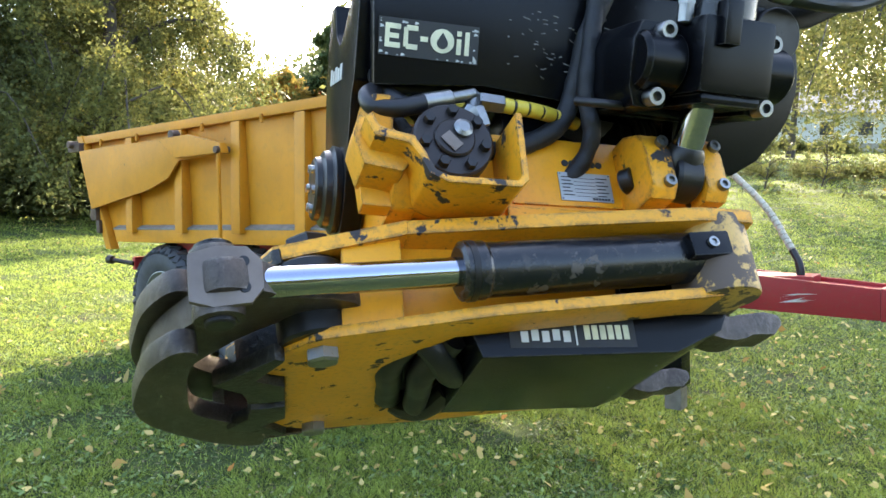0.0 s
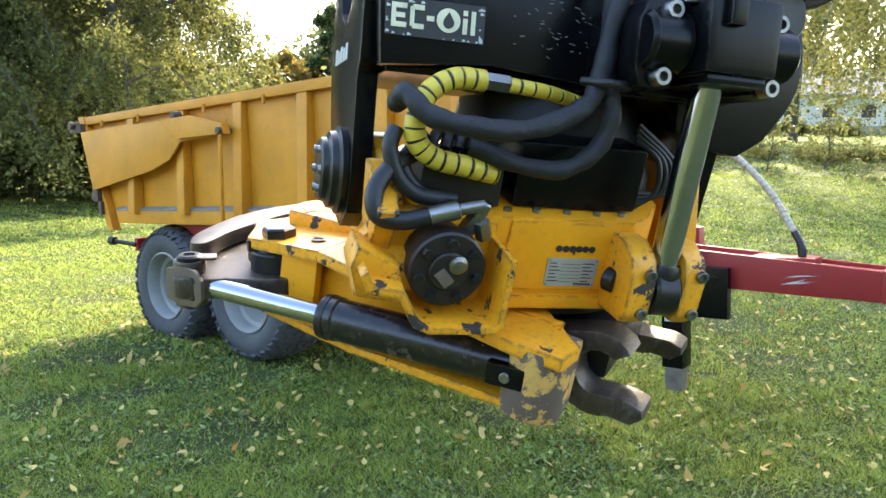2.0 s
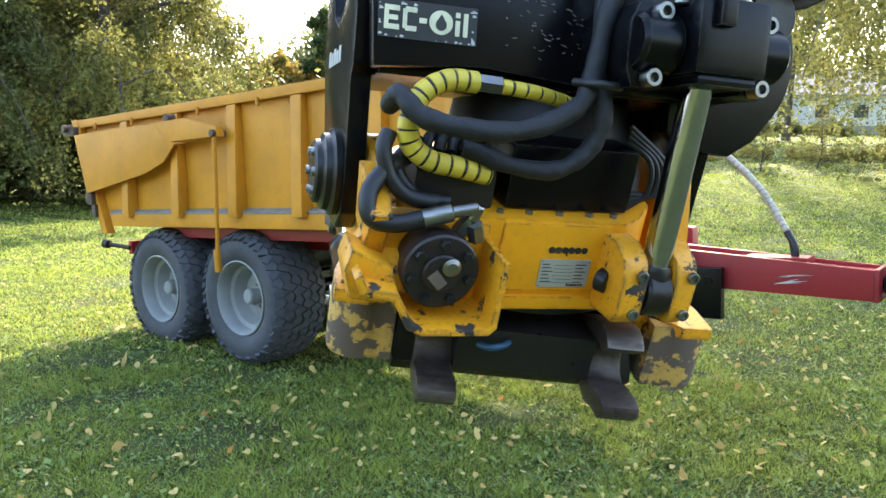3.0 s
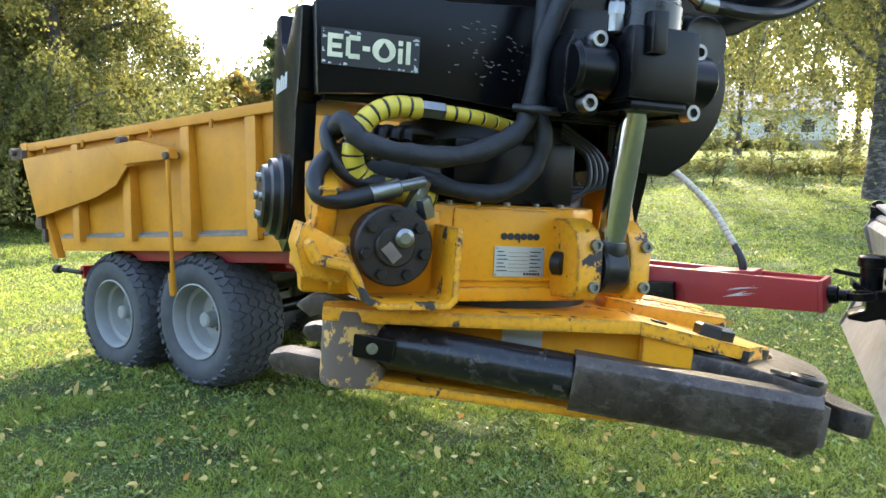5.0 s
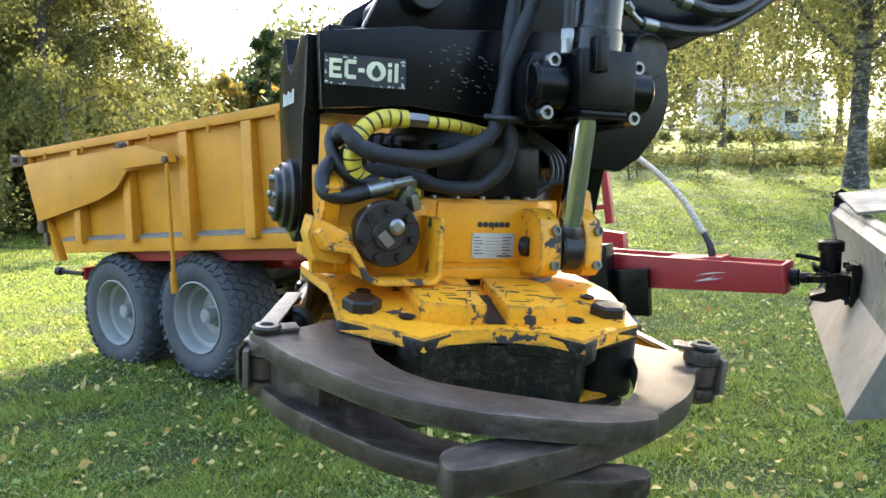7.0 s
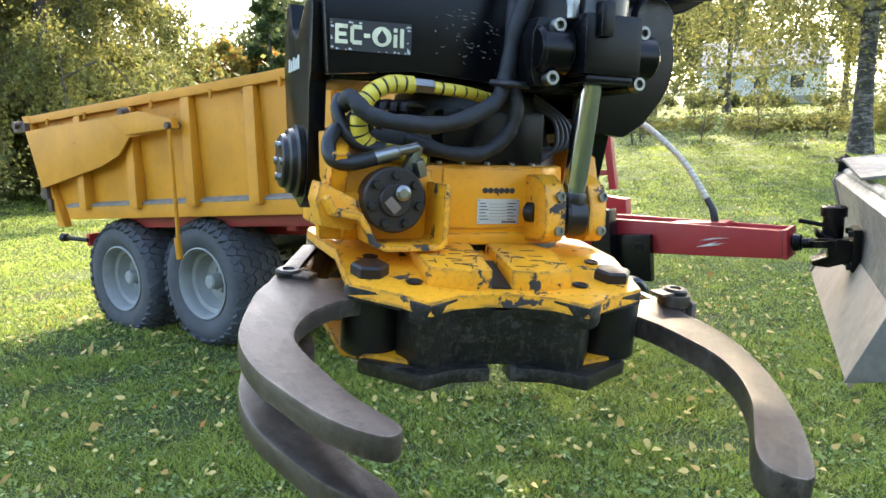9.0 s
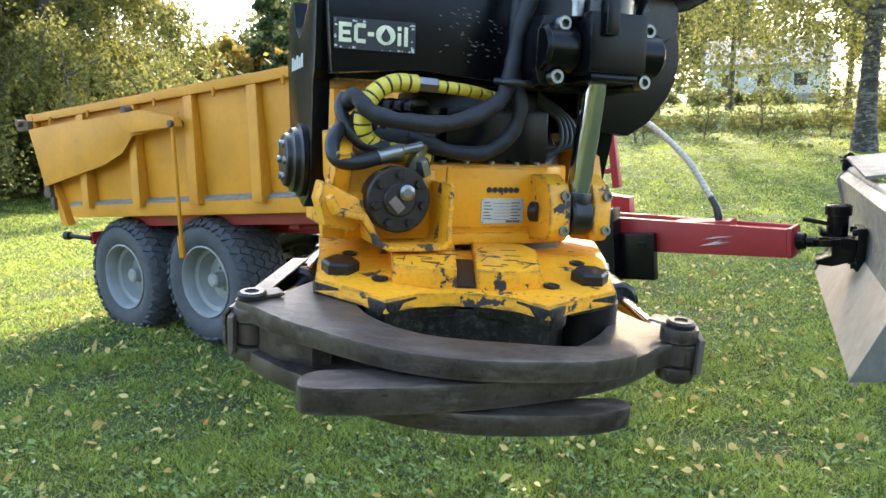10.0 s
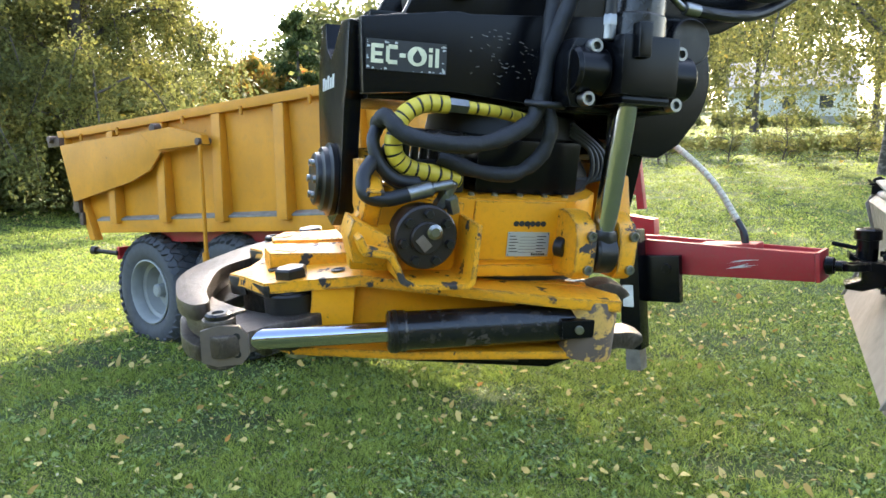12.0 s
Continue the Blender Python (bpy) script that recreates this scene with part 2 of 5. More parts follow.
def cloud(name, verts, faces, mat, parent=None):
    """One mesh of very many small faces, from arrays."""
    me = bpy.data.meshes.new(name)
    k = faces.shape[1]
    me.vertices.add(len(verts))
    me.vertices.foreach_set("co", verts.astype(np.float32).ravel())
    me.loops.add(faces.size)
    me.loops.foreach_set("vertex_index", faces.astype(np.int32).ravel())
    me.polygons.add(len(faces))
    me.polygons.foreach_set("loop_start", np.arange(0, faces.size, k, dtype=np.int32))
    me.update(calc_edges=True)
    me.materials.append(mat)
    ob = new(name, me)
    if parent is not None:
        ob.parent = parent
    return ob


# ---- ground ----
def land(x, y):
    """Height of the lawn: level round the machine, rising to the right-hand back."""
    w = np.clip((x + 0.22 * y + 1.0) / 9.0, 0, 1)
    w = w * w * (3 - 2 * w)
    f = np.where(y > 7, 0.058 * (y - 7), 0)
    return w * f + 0.012 * np.sin(x * 1.7 + y) * np.sin(y * 1.3)


def lawn_material():
    m, nt, b = material("lawn_soil")
    big, mid, fine = noise_tex(nt, 0.5, 4), noise_tex(nt, 2.6, 5, 0.7), noise_tex(nt, 60, 4, 0.7)
    g = mix(nt, ramp(nt, mid.outputs[0], [(0.35, 0.0), (0.7, 1.0)]).outputs[0], (0.060, 0.088, 0.024), (0.026, 0.038, 0.014))
    g = mix(nt, ramp(nt, fine.outputs[0], [(0.4, 0.0), (0.75, 0.8)]).outputs[0], g, (0.15, 0.19, 0.05))
    soil = ramp(nt, mid.outputs[0], [(0.57, 0.0), (0.66, 0.85)]).outputs[0]
    nt.links.new(mix(nt, soil, g, (0.055, 0.045, 0.03)), b.inputs["Base Color"])
    b.inputs["Roughness"].default_value = 0.9
    b.inputs["Specular IOR Level"].default_value = 0.2
    bump(nt, b, fine.outputs[0], 0.9, 0.03)
    return m


def leafy(name, dark, light, trans=0.35, rough=0.55, third=None):
    m, nt, b = material(name)
    geo = nt.nodes.new("ShaderNodeNewGeometry")
    stops = [(0.0, dark), (0.6, light)] + ([(0.97, light), (1.0, third)] if third else [])
    r = ramp(nt, geo.outputs["Random Per Island"], stops)
    nt.links.new(r.outputs[0], b.inputs["Base Color"])
    b.inputs["Roughness"].default_value = rough
    b.inputs["Specular IOR Level"].default_value = 0.1
    tr = nt.nodes.new("ShaderNodeBsdfTranslucent")
    nt.links.new(r.outputs[0], tr.inputs[0])
    ms = nt.nodes.new("ShaderNodeMixShader")
    ms.inputs[0].default_value = trans
    nt.links.new(b.outputs[0], ms.inputs[1])
    nt.links.new(tr.outputs[0], ms.inputs[2])
    nt.links.new(ms.outputs[0], nt.nodes["Material Output"].inputs[0])
    return m


def ground():
    xs = np.concatenate([np.linspace(-160, -14, 30), np.linspace(-13.5, 26, 110), np.linspace(27, 200, 30)])
    ys = np.concatenate([np.linspace(-40, 0, 10), np.linspace(0.4, 40, 120), np.linspace(42, 320, 40)])
    gx, gy = np.meshgrid(xs, ys)
    v = np.stack([gx, gy, land(gx, gy)], -1).reshape(-1, 3)
    n = len(xs)
    i = (np.arange(len(ys) - 1)[:, None] * n + np.arange(n - 1)).ravel()
    ob = cloud("ground", v, np.stack([i, i + 1, i + n + 1, i + n], 1), lawn_material())
    ob.data.polygons.foreach_set("use_smooth", [True] * len(ob.data.polygons))
    tagged(ob, "mown green lawn with bare soil patches and fallen leaves", "lawn", kind="structure")


def grass():
    rng = np.random.default_rng(3)
    lots = []
    for count, near, far, tall, wide in ((210000, 2.4, 5.5, 0.050, 0.0044), (170000, 5.0, 10.0, 0.042, 0.0065), (240000, 9.5, 24.0, 0.042, 0.012), (110000, 23.0, 62.0, 0.06, 0.035)):
        y = near + (far - near) * rng.random(count) ** 0.9
        x = (rng.random(count) * 2 - 1) * (0.75 * y + 0.4) + 0.05 * y
        patch = np.sin(x * 2.3 + 1.7 * np.sin(y * 1.9)) * np.sin(y * 2.9 + 1.3 * np.sin(x * 1.4))
        keep = rng.random(count) < np.clip(0.95 - 1.7 * np.clip(patch - 0.30, 0, 1), 0.12, 1)
        x, y = x[keep], y[keep]
        tuft = 0.75 + 0.45 * np.sin(x * 9.1 + 2.0 * np.sin(y * 7.3)) * np.sin(y * 8.3 + 1.6 * np.sin(x * 6.1))
        lots.append((x, y, tall * tuft * (0.45 + 0.9 * rng.random(len(x))), wide * (0.6 + 0.8 * rng.random(len(x)))))
    count = 150000
    x, y = rng.uniform(-12, 16, count), rng.uniform(-8, 16, count)
    lots.append((x, y, 0.034 * (0.45 + 0.9 * rng.random(count)), 0.006 * (0.6 + 0.8 * rng.random(count))))
    x, y, h, w = (np.concatenate(a) for a in zip(*lots))
    n = len(x)
    a, lean, turn = rng.random(n) * 6.283, rng.random(n) * 1.9, rng.random(n) * 6.283
    z = land(x, y) - 0.004
    dx, dy = np.cos(a) * w, np.sin(a) * w
    v = np.empty((n, 3, 3))
    v[:, 0] = np.stack([x - dx, y - dy, z], 1)
    v[:, 1] = np.stack([x + dx, y + dy, z], 1)
    v[:, 2] = np.stack([x + np.cos(turn) * h * lean, y + np.sin(turn) * h * lean, z + h], 1)
    ob = cloud("grass", v.reshape(-1, 3), np.arange(n * 3).reshape(-1, 3), leafy("grass_blades", (0.034, 0.062, 0.022), (0.37, 0.45, 0.095), 0.5, 0.45, (0.45, 0.38, 0.16)))
    tagged(ob, "short green lawn grass blades", "grass", kind="stuff")


def fallen_leaves():
    rng = np.random.default_rng(8)
    count = 6200
    x, y = rng.uniform(-12, 16, count), rng.uniform(-6, 20, count)
    x[:1100], y[:1100] = rng.uniform(-3.5, 4.5, 1100), rng.uniform(2.6, 8.0, 1100)
    s = 0.011 + 0.018 * rng.random(count) ** 1.5
    a = rng.random(count) * 6.283
    shape = np.array([(-1.05, 0, 0), (-0.70, 0.66, 0.15), (0.05, 0.80, 0.25), (1.45, 0, 0.1), (0.05, -0.80, 0.2), (-0.70, -0.66, 0.1)])
    p = shape[None] * s[:, None, None] * np.stack([np.ones(count), 0.75 + 0.45 * rng.random(count), rng.random(count) * 2.2], 1)[:, None, :]
    px, py = p[..., 0] * np.cos(a)[:, None] - p[..., 1] * np.sin(a)[:, None], p[..., 0] * np.sin(a)[:, None] + p[..., 1] * np.cos(a)[:, None]
    pz = p[..., 2] + px * rng.normal(0, 0.35, (count, 1)) + py * rng.normal(0.15, 0.45, (count, 1))
    v = np.stack([px + x[:, None], py + y[:, None], pz + (land(x, y) + 0.036)[:, None]], -1)
    ob = cloud("fallen_leaves", v.reshape(-1, 3), np.arange(count * 6).reshape(-1, 6), leafy("birch_leaf_litter", (0.34, 0.20, 0.05), (0.60, 0.47, 0.17), 0.25, 0.5, (0.45, 0.17, 0.03)))
    tagged(ob, "fallen yellow birch leaves scattered on the lawn", "leaves", kind="stuff")


def debris():
    """Small dry bits, clover and twigs between the grass blades."""
    rng = np.random.default_rng(21)
    count = 26000
    y = 2.4 + 7 * rng.random(count) ** 1.2
    x = (rng.random(count) * 2 - 1) * (0.72 * y + 0.5) + 0.05 * y
    s, a = 0.004 + 0.009 * rng.random(count) ** 2, rng.random(count) * 6.283
    shape = np.array([(-1.6, 0), (0, 0.6), (1.6, 0), (0, -0.6)])
    px = (shape[None, :, 0] * np.cos(a)[:, None] - shape[None, :, 1] * np.sin(a)[:, None]) * s[:, None]
    py = (shape[None, :, 0] * np.sin(a)[:, None] + shape[None, :, 1] * np.cos(a)[:, None]) * s[:, None]
    pz = (land(x, y) + 0.014 + 0.024 * rng.random(count))[:, None] + px * (rng.random(count)[:, None] - 0.5) * 1.4
    v = np.stack([px + x[:, None], py + y[:, None], pz], -1)
    ob = cloud("lawn_debris", v.reshape(-1, 3), np.arange(count * 4).reshape(-1, 4), leafy("dry_bits", (0.035, 0.03, 0.018), (0.22, 0.21, 0.10), 0.2, 0.7, (0.55, 0.50, 0.34)))
    tagged(ob, "dry bits, clover and twigs among the grass", "litter", kind="stuff")


def weeds():
    """Clover and small broad leaves that lie in tufts between the blades."""
    rng = np.random.default_rng(33)
    count = 46000
    y = 2.4 + 6.5 * rng.random(count) ** 1.15
    x = (rng.random(count) * 2 - 1) * (0.72 * y + 0.5) + 0.05 * y
    tuft = np.sin(x * 5.3 + 2.2 * np.sin(y * 4.1)) * np.sin(y * 6.1 + 1.8 * np.sin(x * 3.7))
    keep = rng.random(count) < np.clip(0.45 + 0.9 * tuft, 0.06, 1)
    x, y = x[keep], y[keep]
    n = len(x)
    s, a = 0.006 + 0.010 * rng.random(n) ** 1.5, rng.random(n) * 6.283
    shape = np.array([(-1.5, 0), (-0.3, 0.62), (0.9, 0.5), (1.5, 0), (0.9, -0.5), (-0.3, -0.62)])
    px = (shape[None, :, 0] * np.cos(a)[:, None] - shape[None, :, 1] * np.sin(a)[:, None]) * s[:, None]
    py = (shape[None, :, 0] * np.sin(a)[:, None] + shape[None, :, 1] * np.cos(a)[:, None]) * s[:, None]
    pz = (land(x, y) + 0.016 + 0.028 * rng.random(n))[:, None] + px * (rng.random(n)[:, None] - 0.5) * 1.5 + py * (rng.random(n)[:, None] - 0.5) * 1.5
    v = np.stack([px + x[:, None], py + y[:, None], pz], -1)
    ob = cloud("lawn_weeds", v.reshape(-1, 3), np.arange(n * 6).reshape(-1, 6), leafy("clover_leaves", (0.045, 0.085, 0.028), (0.24, 0.32, 0.10), 0.35, 0.42, (0.46, 0.50, 0.26)))
    tagged(ob, "clover and small broad-leaved weeds in the lawn", "weeds", kind="stuff")


ground()
debris()
weeds()
grass()
fallen_leaves()


# ---- tipping trailer ----
def wheel(parent, x, y, z, r=0.53, wide=0.46):
    """A wide flotation wheel whose outer face looks along -y."""
    m = Matrix.Translation((x, y, z)) @ Matrix.Rotation(radians(90), 4, "X")
    h = wide / 2
    side = [(0.285, 0.80), (0.300, 0.94), (0.335, 1.02), (0.385, 1.06), (0.435, 1.03), (0.475, 0.94), (0.500, 0.80), (0.512, 0.62), (0.518, 0.35), (0.521, 0.0)]
    outline = [(q, h * f) for q, f in side] + [(q, -h * f) for q, f in side[-2::-1]] + [(0.285, h * 0.8)]
    tyre = part("tyre", lathe(B(), outline, 56, m, False), TYRE, parent, "dusty black wide agricultural tyre")
    bm = B()
    rows = ((-0.93, 0.478, 0.62), (-0.66, 0.512, 0.26), (-0.34, 0.519, 0.06), (0.0, 0.522, 0.0), (0.34, 0.519, 0.06), (0.66, 0.512, 0.26), (0.93, 0.478, 0.62))
    for j, (f, q, lean) in enumerate(rows):
        for k in range(44):
            a = 2 * math.pi * (k + 0.5 * (j % 2)) / 44
            zig = 0.5 if (j + k) % 2 else -0.5
            mm = m @ Matrix.Rotation(a, 4, "Z") @ Matrix.Translation((q, 0, h * f)) @ Matrix.Rotation(-math.copysign(lean, f), 4, "Y") @ Matrix.Rotation(zig, 4, "X")
            box(bm, (-0.012, -0.024, -h * 0.155), (0.011, 0.024, h * 0.155), 0, mm)
    part("tread", bm, TYRE, tyre, smooth=0)
    rim = part("rim", lathe(B(), [(0.292, h * 0.86), (0.296, h * 0.98), (0.286, h * 1.0), (0.27, h * 0.9), (0.258, h * 0.55), (0.225, h * 0.5), (0.20, h * 0.2), (0.185, h * 0.1), (0.11, h * 0.12), (0.10, h * 0.2), (0.062, h * 0.22), (0.06, h * 0.62), (0.045, h * 0.68), (0.002, h * 0.68)], 40, m, False), RIM, parent, "grey painted steel wheel rim")
    for k in range(8):
        a = math.pi * k / 4 + 0.2
        bm = hexhead(B(), m @ Vector((0.085 * math.cos(a), 0.085 * math.sin(a), h * 0.12)), m @ Vector((0.085 * math.cos(a), 0.085 * math.sin(a), h * 0.26)), 0.013)
        part("wheel_nut", bm, BOLT, rim)


def trailer():
    t = thing("tipping_trailer", "faded yellow steel tipping trailer on a red chassis", "trailer", pose(-0.880, 6.471, 0.0, 0, -3.9, -38.0))
    front, top, floor = 2.25, 2.03, 1.13
    # tub: side walls lean slightly, the tail slants back
    def slab(name, y0, y1):
        return part(name, prism(B(), [(-2.40, top), (front, top), (front, floor), (-1.98, floor)], y0, y1, "y", 0.006), TRAILER, t)
    slab("side_wall", -1.10, -1.07)
    slab("side_wall", 1.07, 1.10)
    part("front_wall", box(B(), (front - 0.04, -1.07, floor), (front, 1.07, top + 0.1), 0.006), TRAILER, t)
    part("floor_plate", box(B(), (-1.96, -1.06, floor - 0.03), (front - 0.05, 1.06, floor + 0.02), 0.004), TRAILER, t)
    bm = prism(B(), [(-2.41, top), (-2.45, top), (-2.03, floor - 0.02), (-1.99, floor - 0.02)], -1.06, 1.06, "y", 0.006)
    part("tailgate", bm, TRAILER, t)
    for y in (-1.115, 1.115):
        bm = B()
        box(bm, (-2.42, y - 0.045, top - 0.03), (front + 0.01, y + 0.045, top + 0.045), 0.012)
        part("top_rail", bm, TRAILER, t)
        bm = B()
        prism(bm, [(-1.90, floor + 0.07), (front, floor + 0.07), (front, floor - 0.05), (-1.86, floor - 0.05)], y - 0.035, y + 0.035, "y", 0.008)
        part("floor_rail", bm, TRAILER, t)
        for x in (-1.52, -0.72, 0.06, 0.80, 1.55, 2.15):
            s = -1 if y < 0 else 1
            bm = B()
            prism(bm, [(s * 1.10, top - 0.03), (s * 1.155, top - 0.03), (s * 1.20, floor + 0.10), (s * 1.20, floor + 0.035), (s * 1.10, floor + 0.035)], x - 0.055, x + 0.055, "x", 0.008)
            part("rib", bm, TRAILER, t)
    # floor ledge between the ribs
    part("ledge", prism(B(), [(-1.10, floor + 0.10), (-1.155, floor + 0.075), (-1.155, floor + 0.06), (-1.10, floor + 0.06)], -1.9, front, "x", 0.002), GREY, t, "bare worn steel ledge")
    for x in (-2.0, -1.35, -0.35, 0.4, 1.15, 1.9):
        part("lashing_hook", rod(B(), (x, -1.17, top - 0.01), (x, -1.17, top - 0.075), 0.014, 10), TRAILER, t)
    # corner posts and hinges at the tail
    part("corner_post", prism(B(), [(-2.47, top + 0.05), (-2.36, top + 0.05), (-1.93, floor - 0.12), (-2.03, floor - 0.12)], -1.17, -1.09, "y", 0.01), TRAILER, t)
    bm = B()
    box(bm, (-2.56, -1.22, top - 0.10), (-2.33, -1.15, top - 0.02), 0.008)
    rod(bm, (-2.46, -1.26, top - 0.03), (-2.46, -1.1, top - 0.03), 0.035, 16)
    part("tail_hinge", bm, RUSTY, t)
    bm = B()
    box(bm, (-2.20, -1.21, 1.28), (-2.10, -1.15, 1.42), 0.006)
    box(bm, (-2.24, -1.20, 1.30), (-2.18, -1.16, 1.35), 0.006)
    box(bm, (-2.13, -1.20, 1.16), (-2.07, -1.16, 1.28), 0.006)
    part("tail_latch", bm, RUSTY, t)
    # folded tail arm along the side, with its prop
    bm = prism(B(), [(-2.32, 1.93), (-1.55, 1.94), (-1.02, 1.93), (-0.42, 1.93), (0.02, 1.835), (0.04, 1.765), (-0.62, 1.745), (-0.80, 1.61), (-1.10, 1.53), (-2.15, 1.385)], -1.225, -1.205, "y", 0.006)
    arm = part("tail_arm", bm, TRAILER, t)
    bm = prism(B(), [(-0.85, 1.93), (-0.42, 1.935), (0.02, 1.84), (0.04, 1.765), (-0.6, 1.765)], -1.27, -1.215, "y", 0.008)
    part("arm_stiffener", bm, TRAILER, arm)
    part("arm_pin", rod(B(), (0.0, -1.30, 1.79), (0.0, -1.18, 1.79), 0.028, 14), RUSTY, arm)
    bm = B()
    rod(bm, (-0.66, -1.26, 1.95), (-0.66, -1.19, 1.95), 0.04, 14)
    box(bm, (-0.69, -1.24, 1.86), (-0.63, -1.2, 1.98), 0.006)
    part("arm_pin", bm, RUSTY, arm)
    bm = B()
    rod(bm, (0.0, -1.27, 1.81), (-0.05, -1.27, 0.87), 0.016, 12)
    rod(bm, (-0.05, -1.275, 0.93), (-0.05, -1.275, 0.76), 0.026, 12)
    part("prop_rod", bm, TRAILER, t)
    # chassis
    for y in (-0.52, 0.52):
        part("chassis_beam", prism(B(), [(-1.45, 1.06), (2.6, 1.05), (2.9, 1.0), (2.9, 0.82), (-1.45, 0.90)], y - 0.05, y + 0.05, "y", 0.008), RED, t)
    part("side_bar", box(B(), (-1.30, -0.98, 0.98), (1.9, -0.90, 1.08), 0.008), RED, t)
    for x in (-0.95, -0.05, 0.85, 1.8):
        part("cross_member", box(B(), (x - 0.05, -0.92, 0.94), (x + 0.05, 0.92, 1.04), 0.006), RED, t)
    bm = B()
    rod(bm, (-0.05, -0.9, 0.53), (-0.05, 0.9, 0.53), 0.06)
    rod(bm, (-1.21, -0.9, 0.53), (-1.21, 0.9, 0.53), 0.06)
    part("axle", bm, BLACK, t)
    for y in (-0.55, 0.55):
        part("bogie_beam", prism(B(), [(-1.4, 0.58), (-0.65, 0.78), (0.1, 0.58), (0.1, 0.46), (-0.65, 0.6), (-1.4, 0.46)], y - 0.06, y + 0.06, "y", 0.01), BLACK, t)
    for x in (-0.05, -1.21):
        wheel(t, x, -0.88, 0.535)
        wheel(t, x, 0.88, 0.535)
    # tail light bar and lever
    bm = box(B(), (-1.98, -0.95, 0.80), (-1.93, 0.95, 0.92), 0.006)
    part("light_bar", bm, RED, t)
    bm = B()
    rod(bm, (-1.95, -0.95, 0.86), (-2.2, -1.05, 0.90), 0.022, 12)
    lathe(bm, [(0.01, -0.04), (0.04, -0.03), (0.045, 0.02), (0.02, 0.05)], 14, along((-2.2, -1.05, 0.90), (-2.4, -1.1, 0.93)))
    part("coupling_lever", bm, BLACK_MATT, t)
    # drawbar, ladder and stand
    bm = prism(B(), [(2.3, 0.94), (4.08, 0.815), (4.08, 0.69), (2.3, 0.74)], -0.105, 0.105, "y", 0.003)
    bar = part("drawbar", bm, RED, t, "scratched red box-section drawbar")
    for y0, y1 in ((-0.13, -0.1055), (0.1055, 0.13)):
        part("side_plate", prism(B(), [(2.3, 0.98), (4.08, 0.835), (4.08, 0.67), (2.3, 0.72)], y0, y1, "y", 0.006), RED, bar)
    part("end_plate", box(B(), (4.0805, -0.132, 0.666), (4.105, 0.132, 0.839), 0.006), RED, bar)
    part("stiffener", box(B(), (3.40, -0.09, 0.83), (3.75, 0.09, 0.872), 0.006, pose(0, 0, 0.01, 0, 0, 0)), RED, bar)
    bm = B()
    random.seed(4)
    for k in range(7):
        x0, z0 = 3.58 + 0.03 * random.random(), 0.73 + 0.06 * random.random()
        prism(bm, [(x0, z0), (x0 + 0.12 + 0.08 * random.random(), z0 + 0.03 * random.random() + 0.01), (x0 + 0.08, z0 + 0.014)], -0.1335, -0.1325, "y", 0)
    part("scratch", bm, WHITE, bar)
    bm = B()
    box(bm, (3.0, -0.20, 0.52), (3.32, -0.14, 0.82), 0.008)
    rod(bm, (3.24, -0.215, 0.74), (3.24, -0.19, 0.74), 0.03, 16)
    part("stand_bracket", bm, BLACK, t, "black steel bracket of the parking stand")
    bm = B()
    box(bm, (2.965, -0.30, 0.22), (3.095, -0.17, 0.99), 0.008)
    leg = part("parking_stand", bm, BLACK, t)
    part("inner_leg", box(B(), (2.98, -0.285, 0.08), (3.08, -0.185, 0.3), 0.005), GREY, leg)
    part("sticker", box(B(), (2.985, -0.3025, 0.50), (3.055, -0.3005, 0.64), 0), WHITE, leg)
    bm = B()
    for x in (2.73, 2.95):
        box(bm, (x - 0.025, 0.00, 0.9), (x + 0.025, 0.05, 1.98), 0.006, pose(0.12, 0, 0, 0, -4, 0))
    ladder = part("ladder", bm, RED, t, "red steel access ladder")
    for k in range(5):
        part("rung", box(B(), (2.75, 0.01, 1.0 + 0.2 * k), (2.94, 0.04, 1.035 + 0.2 * k), 0.004, pose(0.12, 0, 0, 0, -4, 0)), RED, ladder)
    bm = B()
    rod(bm, (4.07, 0, 0.752), (4.22, 0, 0.747), 0.032)
    lathe(bm, [(0.03, 0), (0.055, 0.01), (0.05, 0.05), (0.03, 0.06)], 20, along((4.105, 0, 0.752), (4.2, 0, 0.752)))
    lathe(bm, [(0.05, -0.02), (0.075, -0.02), (0.075, 0.02), (0.05, 0.02), (0.05, -0.02)], 28, pose(4.27, 0, 0.747), False)
    part("towing_eye", bm, BLACK, t)
    # brake hose hung over to the drawbar
    hp = smooth_path([(2.95, 0.3, 1.62), (3.18, 0.21, 1.50), (3.44, 0.11, 1.27), (3.62, 0.01, 1.02), (3.67, -0.03, 0.86)], 16)
    bm = tube(B(), hp, 0.013)
    h = part("brake_hose", bm, HOSE, t)
    bm = B()
    g = grooved(30, 0.72)
    tube(bm, smooth_path([(2.95, 0.3, 1.62), (3.18, 0.21, 1.50), (3.44, 0.11, 1.27), (3.62, 0.01, 1.02)], 80), lambda s: 0.021 * g(s), 10)
    part("spiral_guard", bm, IVORY, h, "ivory spiral guard")
    tube_bm = tube(B(), smooth_path([(3.62, 0.01, 1.02), (3.668, -0.015, 0.93), (3.672, -0.02, 0.81)], 8), 0.02)
    part("hose_end", tube_bm, HOSE, h)


trailer()


